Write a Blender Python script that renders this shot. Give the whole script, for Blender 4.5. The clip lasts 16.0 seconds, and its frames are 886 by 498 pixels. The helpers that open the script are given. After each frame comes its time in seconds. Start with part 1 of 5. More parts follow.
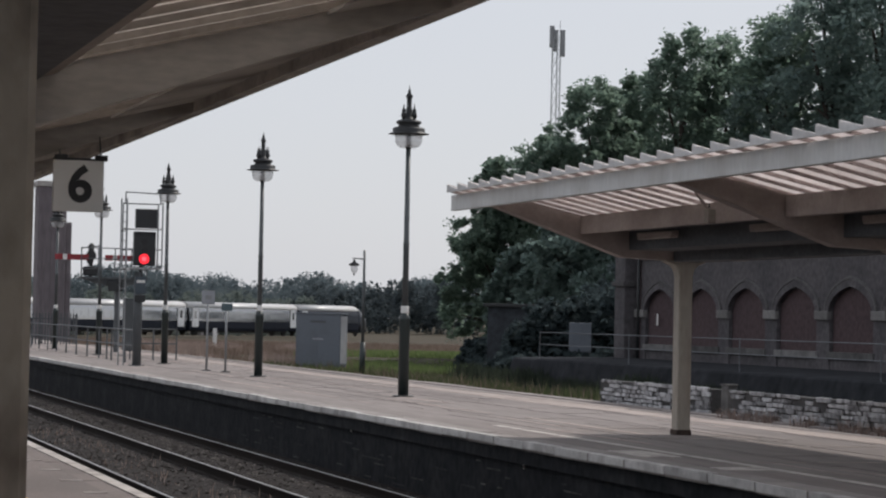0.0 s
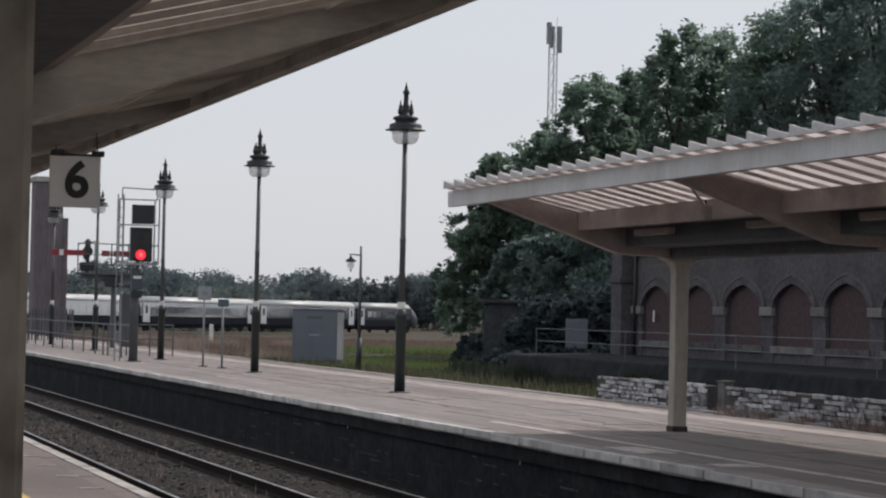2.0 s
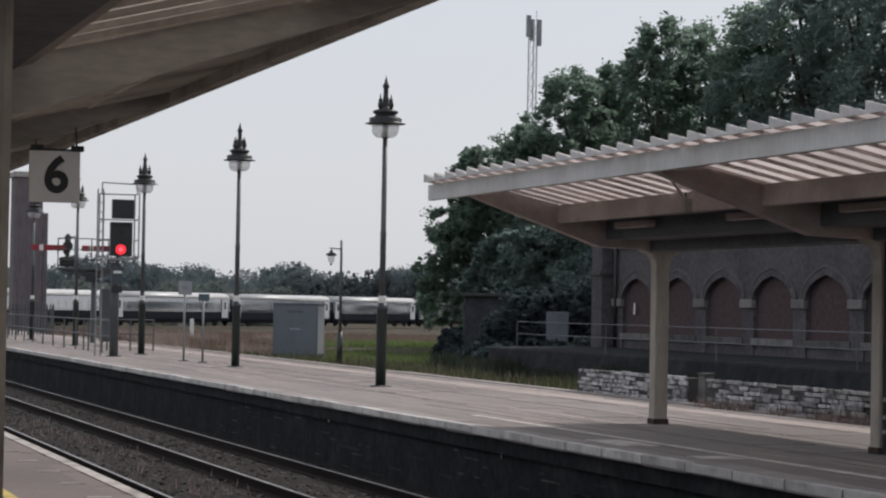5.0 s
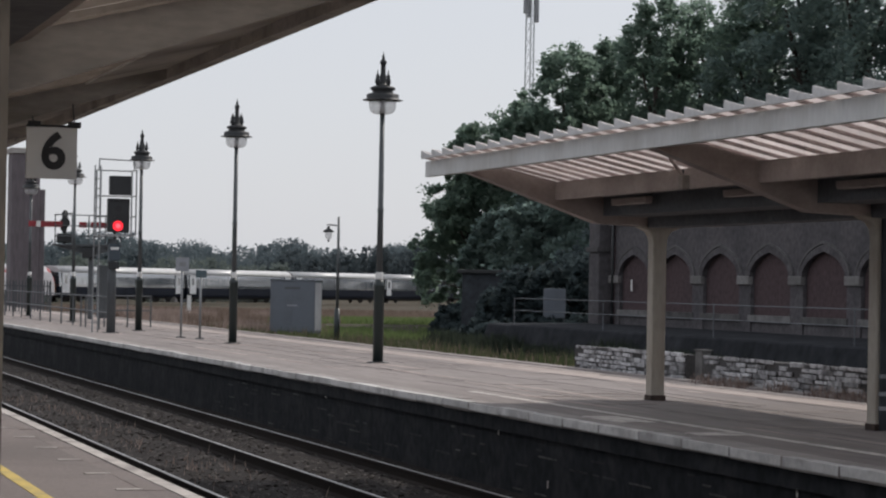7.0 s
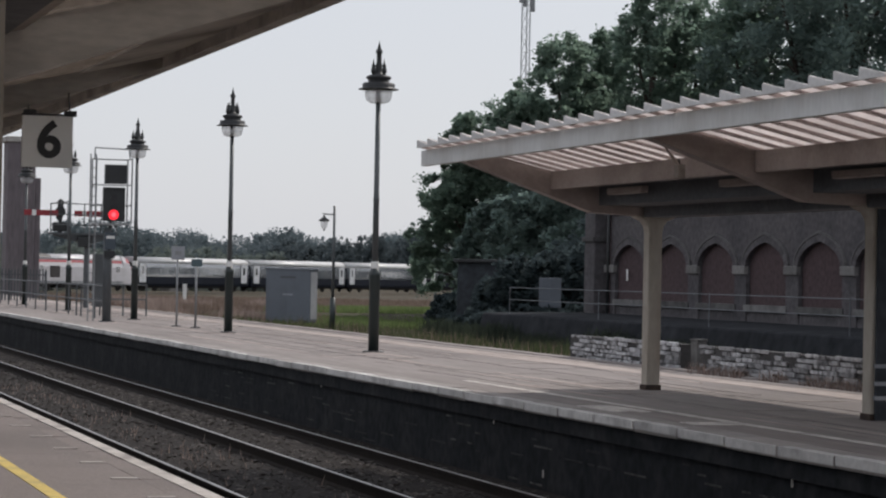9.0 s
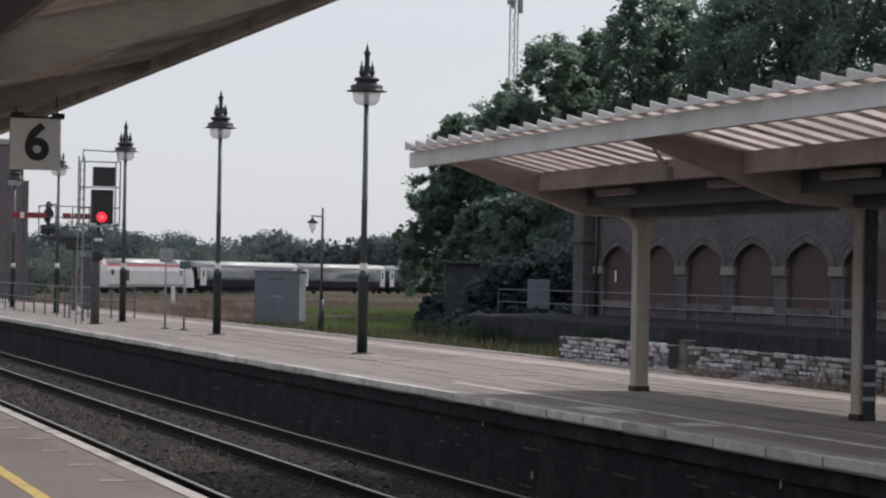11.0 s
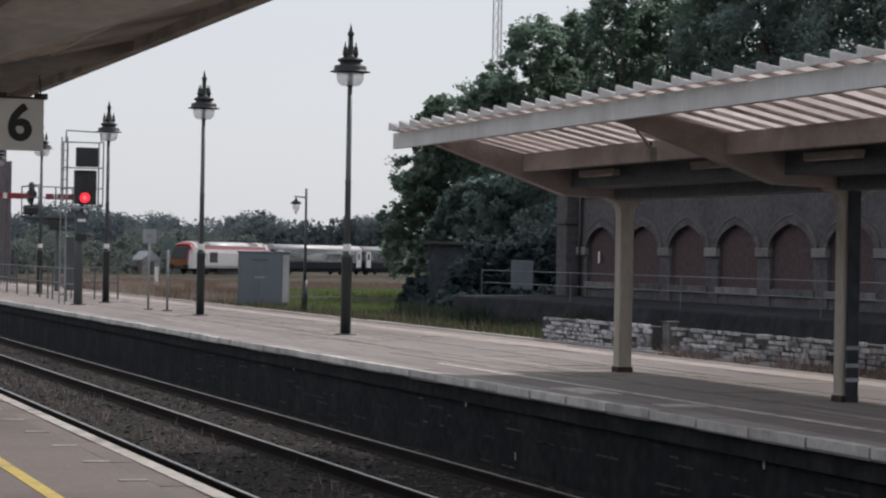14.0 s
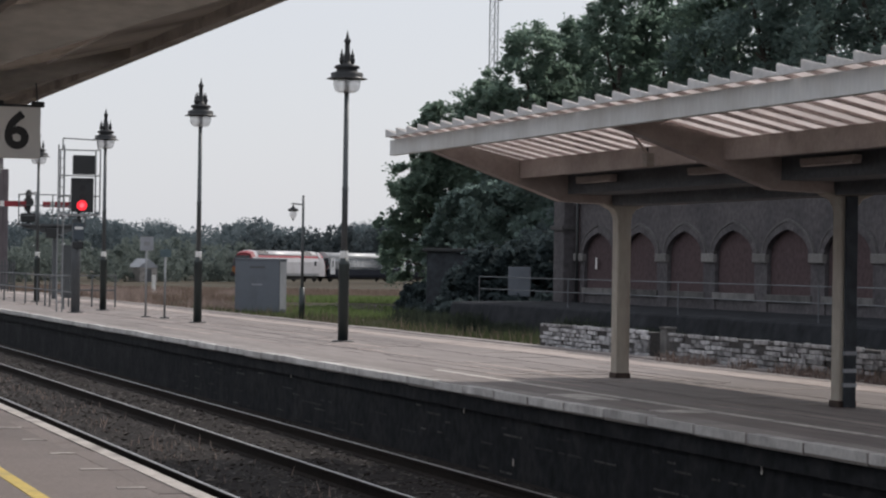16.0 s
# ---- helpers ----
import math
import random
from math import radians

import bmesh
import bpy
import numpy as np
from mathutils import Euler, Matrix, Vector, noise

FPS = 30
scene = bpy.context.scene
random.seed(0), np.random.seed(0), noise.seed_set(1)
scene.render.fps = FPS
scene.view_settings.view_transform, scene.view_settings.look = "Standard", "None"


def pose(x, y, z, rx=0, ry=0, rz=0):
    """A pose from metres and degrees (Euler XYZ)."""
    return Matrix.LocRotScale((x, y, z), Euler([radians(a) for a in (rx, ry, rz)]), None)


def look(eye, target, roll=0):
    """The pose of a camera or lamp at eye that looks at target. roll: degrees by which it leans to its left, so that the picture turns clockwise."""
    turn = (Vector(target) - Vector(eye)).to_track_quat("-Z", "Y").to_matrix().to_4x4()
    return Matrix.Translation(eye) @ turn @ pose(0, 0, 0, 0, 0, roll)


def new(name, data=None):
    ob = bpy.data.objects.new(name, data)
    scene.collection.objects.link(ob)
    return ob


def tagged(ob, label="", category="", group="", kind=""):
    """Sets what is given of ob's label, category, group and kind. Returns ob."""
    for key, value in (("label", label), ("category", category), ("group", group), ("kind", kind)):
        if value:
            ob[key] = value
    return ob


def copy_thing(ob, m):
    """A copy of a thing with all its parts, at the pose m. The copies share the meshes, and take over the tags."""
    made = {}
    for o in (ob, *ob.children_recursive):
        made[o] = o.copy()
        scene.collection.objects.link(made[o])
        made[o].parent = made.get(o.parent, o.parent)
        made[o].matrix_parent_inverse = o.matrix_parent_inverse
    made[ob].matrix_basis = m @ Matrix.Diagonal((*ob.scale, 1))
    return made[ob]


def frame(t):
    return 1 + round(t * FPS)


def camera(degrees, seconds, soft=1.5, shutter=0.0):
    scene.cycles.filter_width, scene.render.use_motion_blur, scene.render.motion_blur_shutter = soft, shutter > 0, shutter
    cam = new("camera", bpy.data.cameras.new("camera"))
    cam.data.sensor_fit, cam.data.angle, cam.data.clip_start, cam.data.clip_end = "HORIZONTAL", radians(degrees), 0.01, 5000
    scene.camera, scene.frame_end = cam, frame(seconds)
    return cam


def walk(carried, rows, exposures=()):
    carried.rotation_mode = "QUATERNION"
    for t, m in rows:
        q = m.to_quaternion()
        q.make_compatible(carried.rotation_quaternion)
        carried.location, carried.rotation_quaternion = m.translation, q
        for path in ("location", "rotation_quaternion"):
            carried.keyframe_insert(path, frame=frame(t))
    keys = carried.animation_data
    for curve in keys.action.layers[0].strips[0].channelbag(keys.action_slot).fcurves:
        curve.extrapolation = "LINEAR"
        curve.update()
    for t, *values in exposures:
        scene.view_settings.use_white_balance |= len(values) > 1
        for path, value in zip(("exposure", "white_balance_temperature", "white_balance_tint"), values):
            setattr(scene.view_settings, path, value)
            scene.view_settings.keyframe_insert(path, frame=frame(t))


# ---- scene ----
EYE = (0.0, 0.0, 1.571)
cam = camera(21.15, 16.0, soft=2.2)
# seconds, bearing from the line of the platforms, upward tilt, lean
AIM = [
    (0.0, 16.809, 1.674, 1.195),
    (0.5, 16.994, 1.720, 1.193),
    (1.0, 16.872, 1.894, 1.301),
    (1.5, 16.885, 1.677, 1.320),
    (2.0, 16.893, 1.584, 1.276),
    (2.5, 16.911, 1.505, 1.286),
    (3.0, 16.978, 1.599, 1.239),
    (3.5, 16.919, 1.653, 1.162),
    (4.0, 17.201, 1.445, 1.075),
    (4.2, 17.373, 1.447, 1.007),
    (6.3, 17.259, 1.219, 1.178),
    (6.5, 17.227, 1.094, 1.205),
    (7.0, 17.445, 0.871, 1.053),
    (7.5, 17.464, 0.756, 1.081),
    (8.0, 17.501, 0.853, 1.053),
    (8.5, 17.596, 0.644, 1.043),
    (9.0, 17.554, 0.614, 1.132),
    (9.5, 17.677, 0.667, 1.162),
    (11.8, 17.862, 0.671, 0.977),
    (12.0, 17.775, 0.746, 0.981),
    (12.5, 17.676, 0.714, 0.878),
    (13.0, 17.974, 0.418, 1.029),
    (13.5, 18.032, 0.427, 1.025),
    (14.0, 18.238, 0.207, 1.049),
    (14.5, 18.182, 0.408, 0.891),
    (15.0, 18.227, 0.185, 0.902),
    (15.5, 18.400, 0.418, 0.940),
    (16.0, 18.303, 0.367, 0.868),
]


def aim(bearing, tilt, lean):
    a, e = radians(bearing), radians(tilt)
    way = Vector((math.sin(a) * math.cos(e), math.cos(a) * math.cos(e), math.sin(e)))
    return look(EYE, Vector(EYE) + way * 50.0, lean)


walk(cam, [(t, aim(b, e, r)) for t, b, e, r in AIM], exposures=[(0, 0.02), (4, 0.02), (7, 0.04), (12, 0.09), (16, 0.1)])

# ---- light ----
SUN_BEARING, SUN_HEIGHT = 63.0, 46.0
world = bpy.data.worlds.new("hazy_sky")
scene.world = world
world.use_nodes = True
wn, wl = world.node_tree.nodes, world.node_tree.links
sky = wn.new("ShaderNodeTexSky")
sky.sky_type = "NISHITA"
sky.sun_disc = False
sky.sun_elevation, sky.sun_rotation = radians(SUN_HEIGHT), radians(SUN_BEARING)
sky.dust_density, sky.air_density, sky.ozone_density = 2.0, 1.0, 2.0
# an even white haze lies over the sky
haze = wn.new("ShaderNodeMix")
haze.data_type = "RGBA"
haze.inputs["Factor"].default_value = 0.82
haze.inputs["B"].default_value = (7.0, 7.15, 7.65, 1)
wl.new(sky.outputs[0], haze.inputs["A"])
wl.new(haze.outputs["Result"], wn["Background"].inputs["Color"])
wn["Background"].inputs["Strength"].default_value = 0.1
sun_data = bpy.data.lights.new("sun", "SUN")
sun_data.energy, sun_data.angle, sun_data.color = 2.5, radians(2.0), (1.0, 0.94, 0.88)
sun = new("sun", sun_data)
sb, sh = radians(SUN_BEARING), radians(SUN_HEIGHT)
sun.matrix_world = look((math.sin(sb) * math.cos(sh) * 60, math.cos(sb) * math.cos(sh) * 60, math.sin(sh) * 60), (0, 0, 0))

# ---- materials ----


def material(name, col, rough=0.7, metal=0.0, grain=30.0, var=0.18, stain=None, stain_scale=1.2, stain_amt=0.6, bump=0.25,
             rand=0.0, coat=0.0, glow=0.0, glow_col=None, sheer=0.0, stretch=(1, 1, 1), spec=0.5):
    m = bpy.data.materials.new(name)
    m.use_nodes = True
    n, k = m.node_tree.nodes, m.node_tree.links
    b = n["Principled BSDF"]
    tc = n.new("ShaderNodeTexCoord")
    mp = n.new("ShaderNodeMapping")
    mp.inputs["Scale"].default_value = stretch
    k.new(tc.outputs["Object"], mp.inputs["Vector"])
    n1 = n.new("ShaderNodeTexNoise")
    n1.inputs["Scale"].default_value, n1.inputs["Detail"].default_value = grain, 5.0
    n2 = n.new("ShaderNodeTexNoise")
    n2.inputs["Scale"].default_value, n2.inputs["Detail"].default_value = stain_scale, 7.0
    info = n.new("ShaderNodeObjectInfo")
    shift = n.new("ShaderNodeVectorMath")
    shift.operation = "ADD"
    spread = n.new("ShaderNodeMath")
    spread.operation, spread.inputs[1].default_value = "MULTIPLY", 37.0
    k.new(info.outputs["Random"], spread.inputs[0])
    k.new(mp.outputs[0], shift.inputs[0])
    k.new(spread.outputs[0], shift.inputs[1])
    k.new(shift.outputs[0], n1.inputs["Vector"])
    k.new(shift.outputs[0], n2.inputs["Vector"])
    ramp = n.new("ShaderNodeMapRange")
    ramp.inputs["From Min"].default_value, ramp.inputs["From Max"].default_value = 0.46, 0.68
    ramp.inputs["To Max"].default_value = stain_amt
    k.new(n2.outputs["Fac"], ramp.inputs["Value"])
    mix = n.new("ShaderNodeMix")
    mix.data_type = "RGBA"
    mix.inputs["A"].default_value = (*col, 1)
    mix.inputs["B"].default_value = (*(stain or tuple(c * 0.6 for c in col)), 1)
    k.new(ramp.outputs[0], mix.inputs["Factor"])
    lo = n.new("ShaderNodeMapRange")
    lo.inputs["From Min"].default_value, lo.inputs["From Max"].default_value = 0.25, 0.75
    lo.inputs["To Min"].default_value, lo.inputs["To Max"].default_value = 1 - var, 1 + var
    k.new(n1.outputs["Fac"], lo.inputs["Value"])
    each = n.new("ShaderNodeMapRange")
    each.inputs["To Min"].default_value, each.inputs["To Max"].default_value = 1 - rand, 1 + rand
    k.new(info.outputs["Random"], each.inputs["Value"])
    both = n.new("ShaderNodeMath")
    both.operation = "MULTIPLY"
    k.new(lo.outputs[0], both.inputs[0])
    k.new(each.outputs[0], both.inputs[1])
    tint = n.new("ShaderNodeVectorMath")
    tint.operation = "SCALE"
    k.new(mix.outputs["Result"], tint.inputs[0])
    k.new(both.outputs[0], tint.inputs["Scale"])
    k.new(tint.outputs[0], b.inputs["Base Color"])
    b.inputs["Roughness"].default_value, b.inputs["Metallic"].default_value = rough, metal
    b.inputs["Specular IOR Level"].default_value = spec
    b.inputs["Coat Weight"].default_value, b.inputs["Coat Roughness"].default_value = coat, 0.08
    if bump:
        bp = n.new("ShaderNodeBump")
        bp.inputs["Strength"].default_value, bp.inputs["Distance"].default_value = bump, 0.02
        k.new(n1.outputs["Fac"], bp.inputs["Height"])
        k.new(bp.outputs[0], b.inputs["Normal"])
    if glow:
        b.inputs["Emission Color"].default_value = (*(glow_col or col), 1)
        b.inputs["Emission Strength"].default_value = glow
    if sheer:
        tr = n.new("ShaderNodeBsdfTranslucent")
        k.new(tint.outputs[0], tr.inputs["Color"])
        ad = n.new("ShaderNodeMixShader")
        ad.inputs["Fac"].default_value = sheer
        k.new(b.outputs[0], ad.inputs[1])
        k.new(tr.outputs[0], ad.inputs[2])
        k.new(ad.outputs[0], n["Material Output"].inputs["Surface"])
    return m


M = {}
M["asphalt"] = material("asphalt", (0.195, 0.166, 0.158), 0.9, grain=40, var=0.22, stain=(0.125, 0.106, 0.102), stain_scale=0.5)
M["paving"] = material("paving", (0.222, 0.192, 0.18), 0.85, grain=9, var=0.24, stain=(0.15, 0.127, 0.12), stain_scale=0.8, stain_amt=0.9, stretch=(1, 0.1, 1))
M["slab"] = material("slab", (0.28, 0.25, 0.235), 0.85, grain=20, var=0.15, stain=(0.18, 0.155, 0.147), stain_scale=1.0, rand=0.12)
M["coping"] = material("coping", (0.54, 0.52, 0.5), 0.7, grain=14, var=0.12, stain=(0.3, 0.28, 0.27), stain_scale=2.5, stain_amt=0.85, rand=0.16)
M["coping_top"] = material("coping_top", (0.46, 0.425, 0.4), 0.8, grain=18, var=0.18, stain=(0.22, 0.195, 0.185), stain_scale=2.6, stain_amt=0.9, rand=0.1)
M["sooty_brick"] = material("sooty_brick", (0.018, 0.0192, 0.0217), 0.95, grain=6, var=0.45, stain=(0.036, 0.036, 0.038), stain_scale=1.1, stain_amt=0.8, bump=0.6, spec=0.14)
M["limed_brick"] = material("limed_brick", (0.075, 0.072, 0.07), 0.95, grain=14, var=0.3, stain=(0.03, 0.03, 0.032), stain_scale=6, stain_amt=1.0, rand=0.45, spec=0.14)
M["grey_brick"] = material("grey_brick", (0.045, 0.045, 0.048), 0.95, grain=14, var=0.3, stain=(0.03, 0.03, 0.032), stain_scale=4, stain_amt=0.9, rand=0.3, spec=0.14)
M["ballast"] = material("ballast", (0.028, 0.0245, 0.023), 0.95, grain=9, var=0.5, stain=(0.017, 0.0145, 0.014), stain_scale=0.7, bump=0.9, spec=0.08)
M["rail_side"] = material("rail_side", (0.02, 0.0148, 0.0122), 0.9, metal=0.0, grain=12, var=0.25, spec=0.15)
M["rail_head"] = material("rail_head", (0.42, 0.41, 0.4), 0.42, metal=1.0, grain=40, var=0.15, bump=0.02)
M["sleeper"] = material("sleeper", (0.03, 0.025, 0.0225), 0.9, grain=14, var=0.3, rand=0.2, spec=0.12)
M["yellow_line"] = material("yellow_line", (0.62, 0.47, 0.14), 0.8, grain=25, var=0.15, stain=(0.3, 0.25, 0.15), stain_scale=3)
M["pale_dirt"] = material("pale_dirt", (0.36, 0.305, 0.275), 0.9, grain=10, var=0.2, stain=(0.22, 0.18, 0.165), stain_scale=1.2, stretch=(1, 0.25, 1))
M["dark_seam"] = material("dark_seam", (0.175, 0.152, 0.145), 0.9, grain=10, var=0.3, stain=(0.235, 0.205, 0.19), stain_scale=0.6, stain_amt=1.0, stretch=(1, 0.2, 1))
# for the safety line and wall marks, and the pale sun patches
M["white_line"] = material("white_line", (0.58, 0.54, 0.5), 0.85, grain=15, var=0.25, stain=(0.24, 0.21, 0.2), stain_scale=3, stain_amt=0.9)
M["concrete_cream"] = material("concrete_cream", (0.39, 0.355, 0.305), 0.75, grain=20, var=0.1, stain=(0.25, 0.21, 0.17), stain_scale=2.0, stain_amt=0.7, stretch=(1, 1, 0.35))
M["column_stained"] = material("column_stained", (0.33, 0.29, 0.24), 0.8, grain=20, var=0.12, stain=(0.1, 0.075, 0.055), stain_scale=4.5, stain_amt=0.95, stretch=(1, 1, 0.6))
M["concrete_white"] = material("concrete_white", (0.66, 0.66, 0.65), 0.7, grain=18, var=0.07, stain=(0.45, 0.43, 0.4), stain_scale=1.2, stain_amt=0.6, stretch=(1, 1, 0.3))
M["concrete_rose"] = material("concrete_rose", (0.40, 0.337, 0.307), 0.75, grain=18, var=0.1, stain=(0.26, 0.205, 0.185), stain_scale=1.5)
M["concrete_aged"] = material("concrete_aged", (0.45, 0.425, 0.39), 0.8, grain=16, var=0.16, stain=(0.17, 0.15, 0.132), stain_scale=1.3, stain_amt=0.85, stretch=(0.5, 1, 1.6))
M["board_aged"] = material("board_aged", (0.3, 0.265, 0.235), 0.8, grain=18, var=0.14, stain=(0.12, 0.1, 0.09), rand=0.08)
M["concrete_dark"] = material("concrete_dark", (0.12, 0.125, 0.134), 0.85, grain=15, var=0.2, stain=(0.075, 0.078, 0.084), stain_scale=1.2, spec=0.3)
M["sheet_board"] = material("sheet_board", (0.4, 0.33, 0.31), 0.8, grain=18, var=0.12, rand=0.08)
M["sheet_glazed"] = material("sheet_glazed", (0.88, 0.85, 0.84), 0.5, grain=10, var=0.06, stain=(0.7, 0.66, 0.64), sheer=0.8, bump=0.05, rand=0.1)
M["glazing_dirty"] = material("glazing_dirty", (0.82, 0.78, 0.74), 0.6, grain=10, var=0.1, stain=(0.6, 0.56, 0.52), sheer=0.8, bump=0.05, rand=0.15)
M["sheet_edge"] = material("sheet_edge", (0.58, 0.57, 0.565), 0.6, grain=18, var=0.1, stain=(0.4, 0.38, 0.36), rand=0.06)
M["iron_green"] = material("iron_green", (0.022, 0.032, 0.032), 0.42, grain=30, var=0.15, bump=0.08)
M["iron_pole"] = material("iron_pole", (0.075, 0.085, 0.09), 0.4, grain=30, var=0.15, bump=0.08)
M["iron_black"] = material("iron_black", (0.02, 0.022, 0.024), 0.5, grain=30, var=0.2, bump=0.08)
M["steel_grey"] = material("steel_grey", (0.26, 0.27, 0.28), 0.5, metal=0.3, grain=20, var=0.15, bump=0.08)
M["steel_dull"] = material("steel_dull", (0.085, 0.093, 0.1), 0.6, grain=20, var=0.15, bump=0.08)
M["steel_pale"] = material("steel_pale", (0.5, 0.52, 0.54), 0.5, metal=0.2, grain=20, var=0.12, bump=0.05)
M["cabinet_grey"] = material("cabinet_grey", (0.128, 0.146, 0.172), 0.55, grain=12, var=0.06, stain=(0.105, 0.118, 0.135), stain_scale=1.5, bump=0.05)
M["cabinet_pale"] = material("cabinet_pale", (0.3, 0.315, 0.34), 0.55, grain=12, var=0.08, bump=0.05)
M["white_plate"] = material("white_plate", (0.74, 0.74, 0.72), 0.5, grain=8, var=0.03, stain=(0.6, 0.6, 0.58), bump=0.02)
M["black_print"] = material("black_print", (0.02, 0.02, 0.022), 0.5, grain=20, var=0.1, bump=0.0)
M["teal_plate"] = material("teal_plate", (0.075, 0.115, 0.13), 0.5, grain=10, var=0.05, bump=0.0)
M["pipe_grey"] = material("pipe_grey", (0.13, 0.14, 0.155), 0.6, grain=20, var=0.2, bump=0.05)
M["blue_plate"] = material("blue_plate", (0.05, 0.068, 0.085), 0.5, grain=10, var=0.05, bump=0.0)
M["red_arm"] = material("red_arm", (0.3, 0.03, 0.04), 0.6, grain=10, var=0.1, bump=0.02)
M["rusty_foot"] = material("rusty_foot", (0.065, 0.047, 0.039), 0.85, grain=14, var=0.35, stain=(0.04, 0.034, 0.032), stain_scale=6, spec=0.2)
M["red_light"] = material("red_light", (0.7, 0.02, 0.03), 0.3, glow=0.95, glow_col=(1.0, 0.025, 0.045), bump=0.0)
M["red_core"] = material("red_core", (0.8, 0.08, 0.1), 0.3, glow=1.2, glow_col=(1.0, 0.11, 0.14), bump=0.0)
M["dark_lens"] = material("dark_lens", (0.012, 0.012, 0.014), 0.3, bump=0.0)
M["train_roof"] = material("train_roof", (0.5, 0.5, 0.5), 0.38, grain=5, var=0.06, stain=(0.4, 0.4, 0.41), bump=0.03)
M["train_side"] = material("train_side", (0.06, 0.066, 0.08), 0.12, grain=3, var=0.06, coat=0.6, bump=0.0)
M["train_side"].node_tree.nodes["Principled BSDF"].inputs["IOR"].default_value = 4.0
M["train_lower"] = material("train_lower", (0.011, 0.0145, 0.024), 0.6, grain=3, var=0.1, bump=0.0, spec=0.12)
M["train_navy"] = material("train_navy", (0.02, 0.025, 0.036), 0.35, grain=3, var=0.1, bump=0.0, coat=0.3)
M["train_door"] = material("train_door", (0.55, 0.57, 0.59), 0.4, grain=5, var=0.05, bump=0.0)
M["train_glass"] = material("train_glass", (0.06, 0.066, 0.08), 0.06, grain=5, var=0.1, bump=0.0, coat=0.6)
M["train_glass"].node_tree.nodes["Principled BSDF"].inputs["IOR"].default_value = 4.0
M["underframe"] = material("underframe", (0.022, 0.021, 0.021), 0.85, grain=8, var=0.3)
M["loco_white"] = material("loco_white", (0.5, 0.49, 0.51), 0.4, grain=4, var=0.05, stain=(0.4, 0.39, 0.39), stain_scale=0.8, bump=0.02)
M["loco_red"] = material("loco_red", (0.36, 0.075, 0.085), 0.45, grain=4, var=0.1, bump=0.02)
M["loco_yellow"] = material("loco_yellow", (0.23, 0.1, 0.042), 0.6, grain=4, var=0.15, stain=(0.13, 0.06, 0.04), bump=0.02, spec=0.25)
M["loco_dark"] = material("loco_dark", (0.035, 0.03, 0.032), 0.6, grain=6, var=0.2, bump=0.05)
M["red_brick"] = material("red_brick", (0.082, 0.058, 0.061), 0.9, grain=8, var=0.25, stain=(0.07, 0.051, 0.056), stain_scale=0.7, spec=0.2)
M["dark_brick"] = material("dark_brick", (0.102, 0.095, 0.1), 0.9, grain=8, var=0.3, stain=(0.058, 0.056, 0.062), stain_scale=0.6, rand=0.15, spec=0.2)
M["dull_stone"] = material("dull_stone", (0.115, 0.11, 0.112), 0.9, grain=10, var=0.2, stain=(0.072, 0.07, 0.073), stain_scale=2, rand=0.25, spec=0.2)
M["bank_face"] = material("bank_face", (0.026, 0.028, 0.032), 0.95, grain=3, var=0.4, stain=(0.038, 0.04, 0.045), stain_scale=0.6, stain_amt=0.8, bump=0.6, spec=0.08)
M["mid_stone"] = material("mid_stone", (0.15, 0.147, 0.145), 0.9, grain=10, var=0.25, stain=(0.07, 0.068, 0.068), stain_scale=2.5, stain_amt=0.8, rand=0.35, spec=0.2)
M["cap_stone"] = material("cap_stone", (0.19, 0.184, 0.18), 0.9, grain=10, var=0.2, stain=(0.15, 0.145, 0.14), stain_scale=2.5, rand=0.2, spec=0.2)
M["pale_stone"] = material("pale_stone", (0.36, 0.34, 0.32), 0.85, grain=10, var=0.2, stain=(0.2, 0.18, 0.17), stain_scale=2, rand=0.2)
M["painted_block"] = material("painted_block", (0.37, 0.37, 0.38), 0.85, grain=14, var=0.35, stain=(0.05, 0.048, 0.05), stain_scale=5.0, stain_amt=0.9, rand=0.45)
M["mortar"] = material("mortar", (0.06, 0.058, 0.058), 0.95, grain=20, var=0.3)
# red brick greyed towards purple by the haze before the tower
M["tower_brick"] = material("tower_brick", (0.15, 0.13, 0.14), 0.9, grain=4, var=0.2, stain=(0.2, 0.17, 0.178), stain_scale=0.5, stretch=(1, 1, 0.3))
M["bark"] = material("bark", (0.06, 0.048, 0.04), 0.9, grain=10, var=0.35, bump=0.5)
M["earth"] = material("earth", (0.062, 0.054, 0.038), 0.95, grain=2.5, var=0.35, stain=(0.078, 0.06, 0.046), stain_scale=0.08, stain_amt=0.9, spec=0.15)


def leafy(name, a, b, sheer=0.35, gloss=0.25):
    m = bpy.data.materials.new(name)
    m.use_nodes = True
    n, k = m.node_tree.nodes, m.node_tree.links
    p = n["Principled BSDF"]
    g = n.new("ShaderNodeNewGeometry")
    r = n.new("ShaderNodeMix")
    r.data_type = "RGBA"
    r.inputs["A"].default_value, r.inputs["B"].default_value = (*a, 1), (*b, 1)
    k.new(g.outputs["Random Per Island"], r.inputs["Factor"])
    k.new(r.outputs["Result"], p.inputs["Base Color"])
    p.inputs["Roughness"].default_value = 0.6
    p.inputs["Specular IOR Level"].default_value = gloss
    t = n.new("ShaderNodeBsdfTranslucent")
    k.new(r.outputs["Result"], t.inputs["Color"])
    s = n.new("ShaderNodeMixShader")
    s.inputs["Fac"].default_value = sheer
    k.new(p.outputs[0], s.inputs[1])
    k.new(t.outputs[0], s.inputs[2])
    k.new(s.outputs[0], n["Material Output"].inputs["Surface"])
    return m


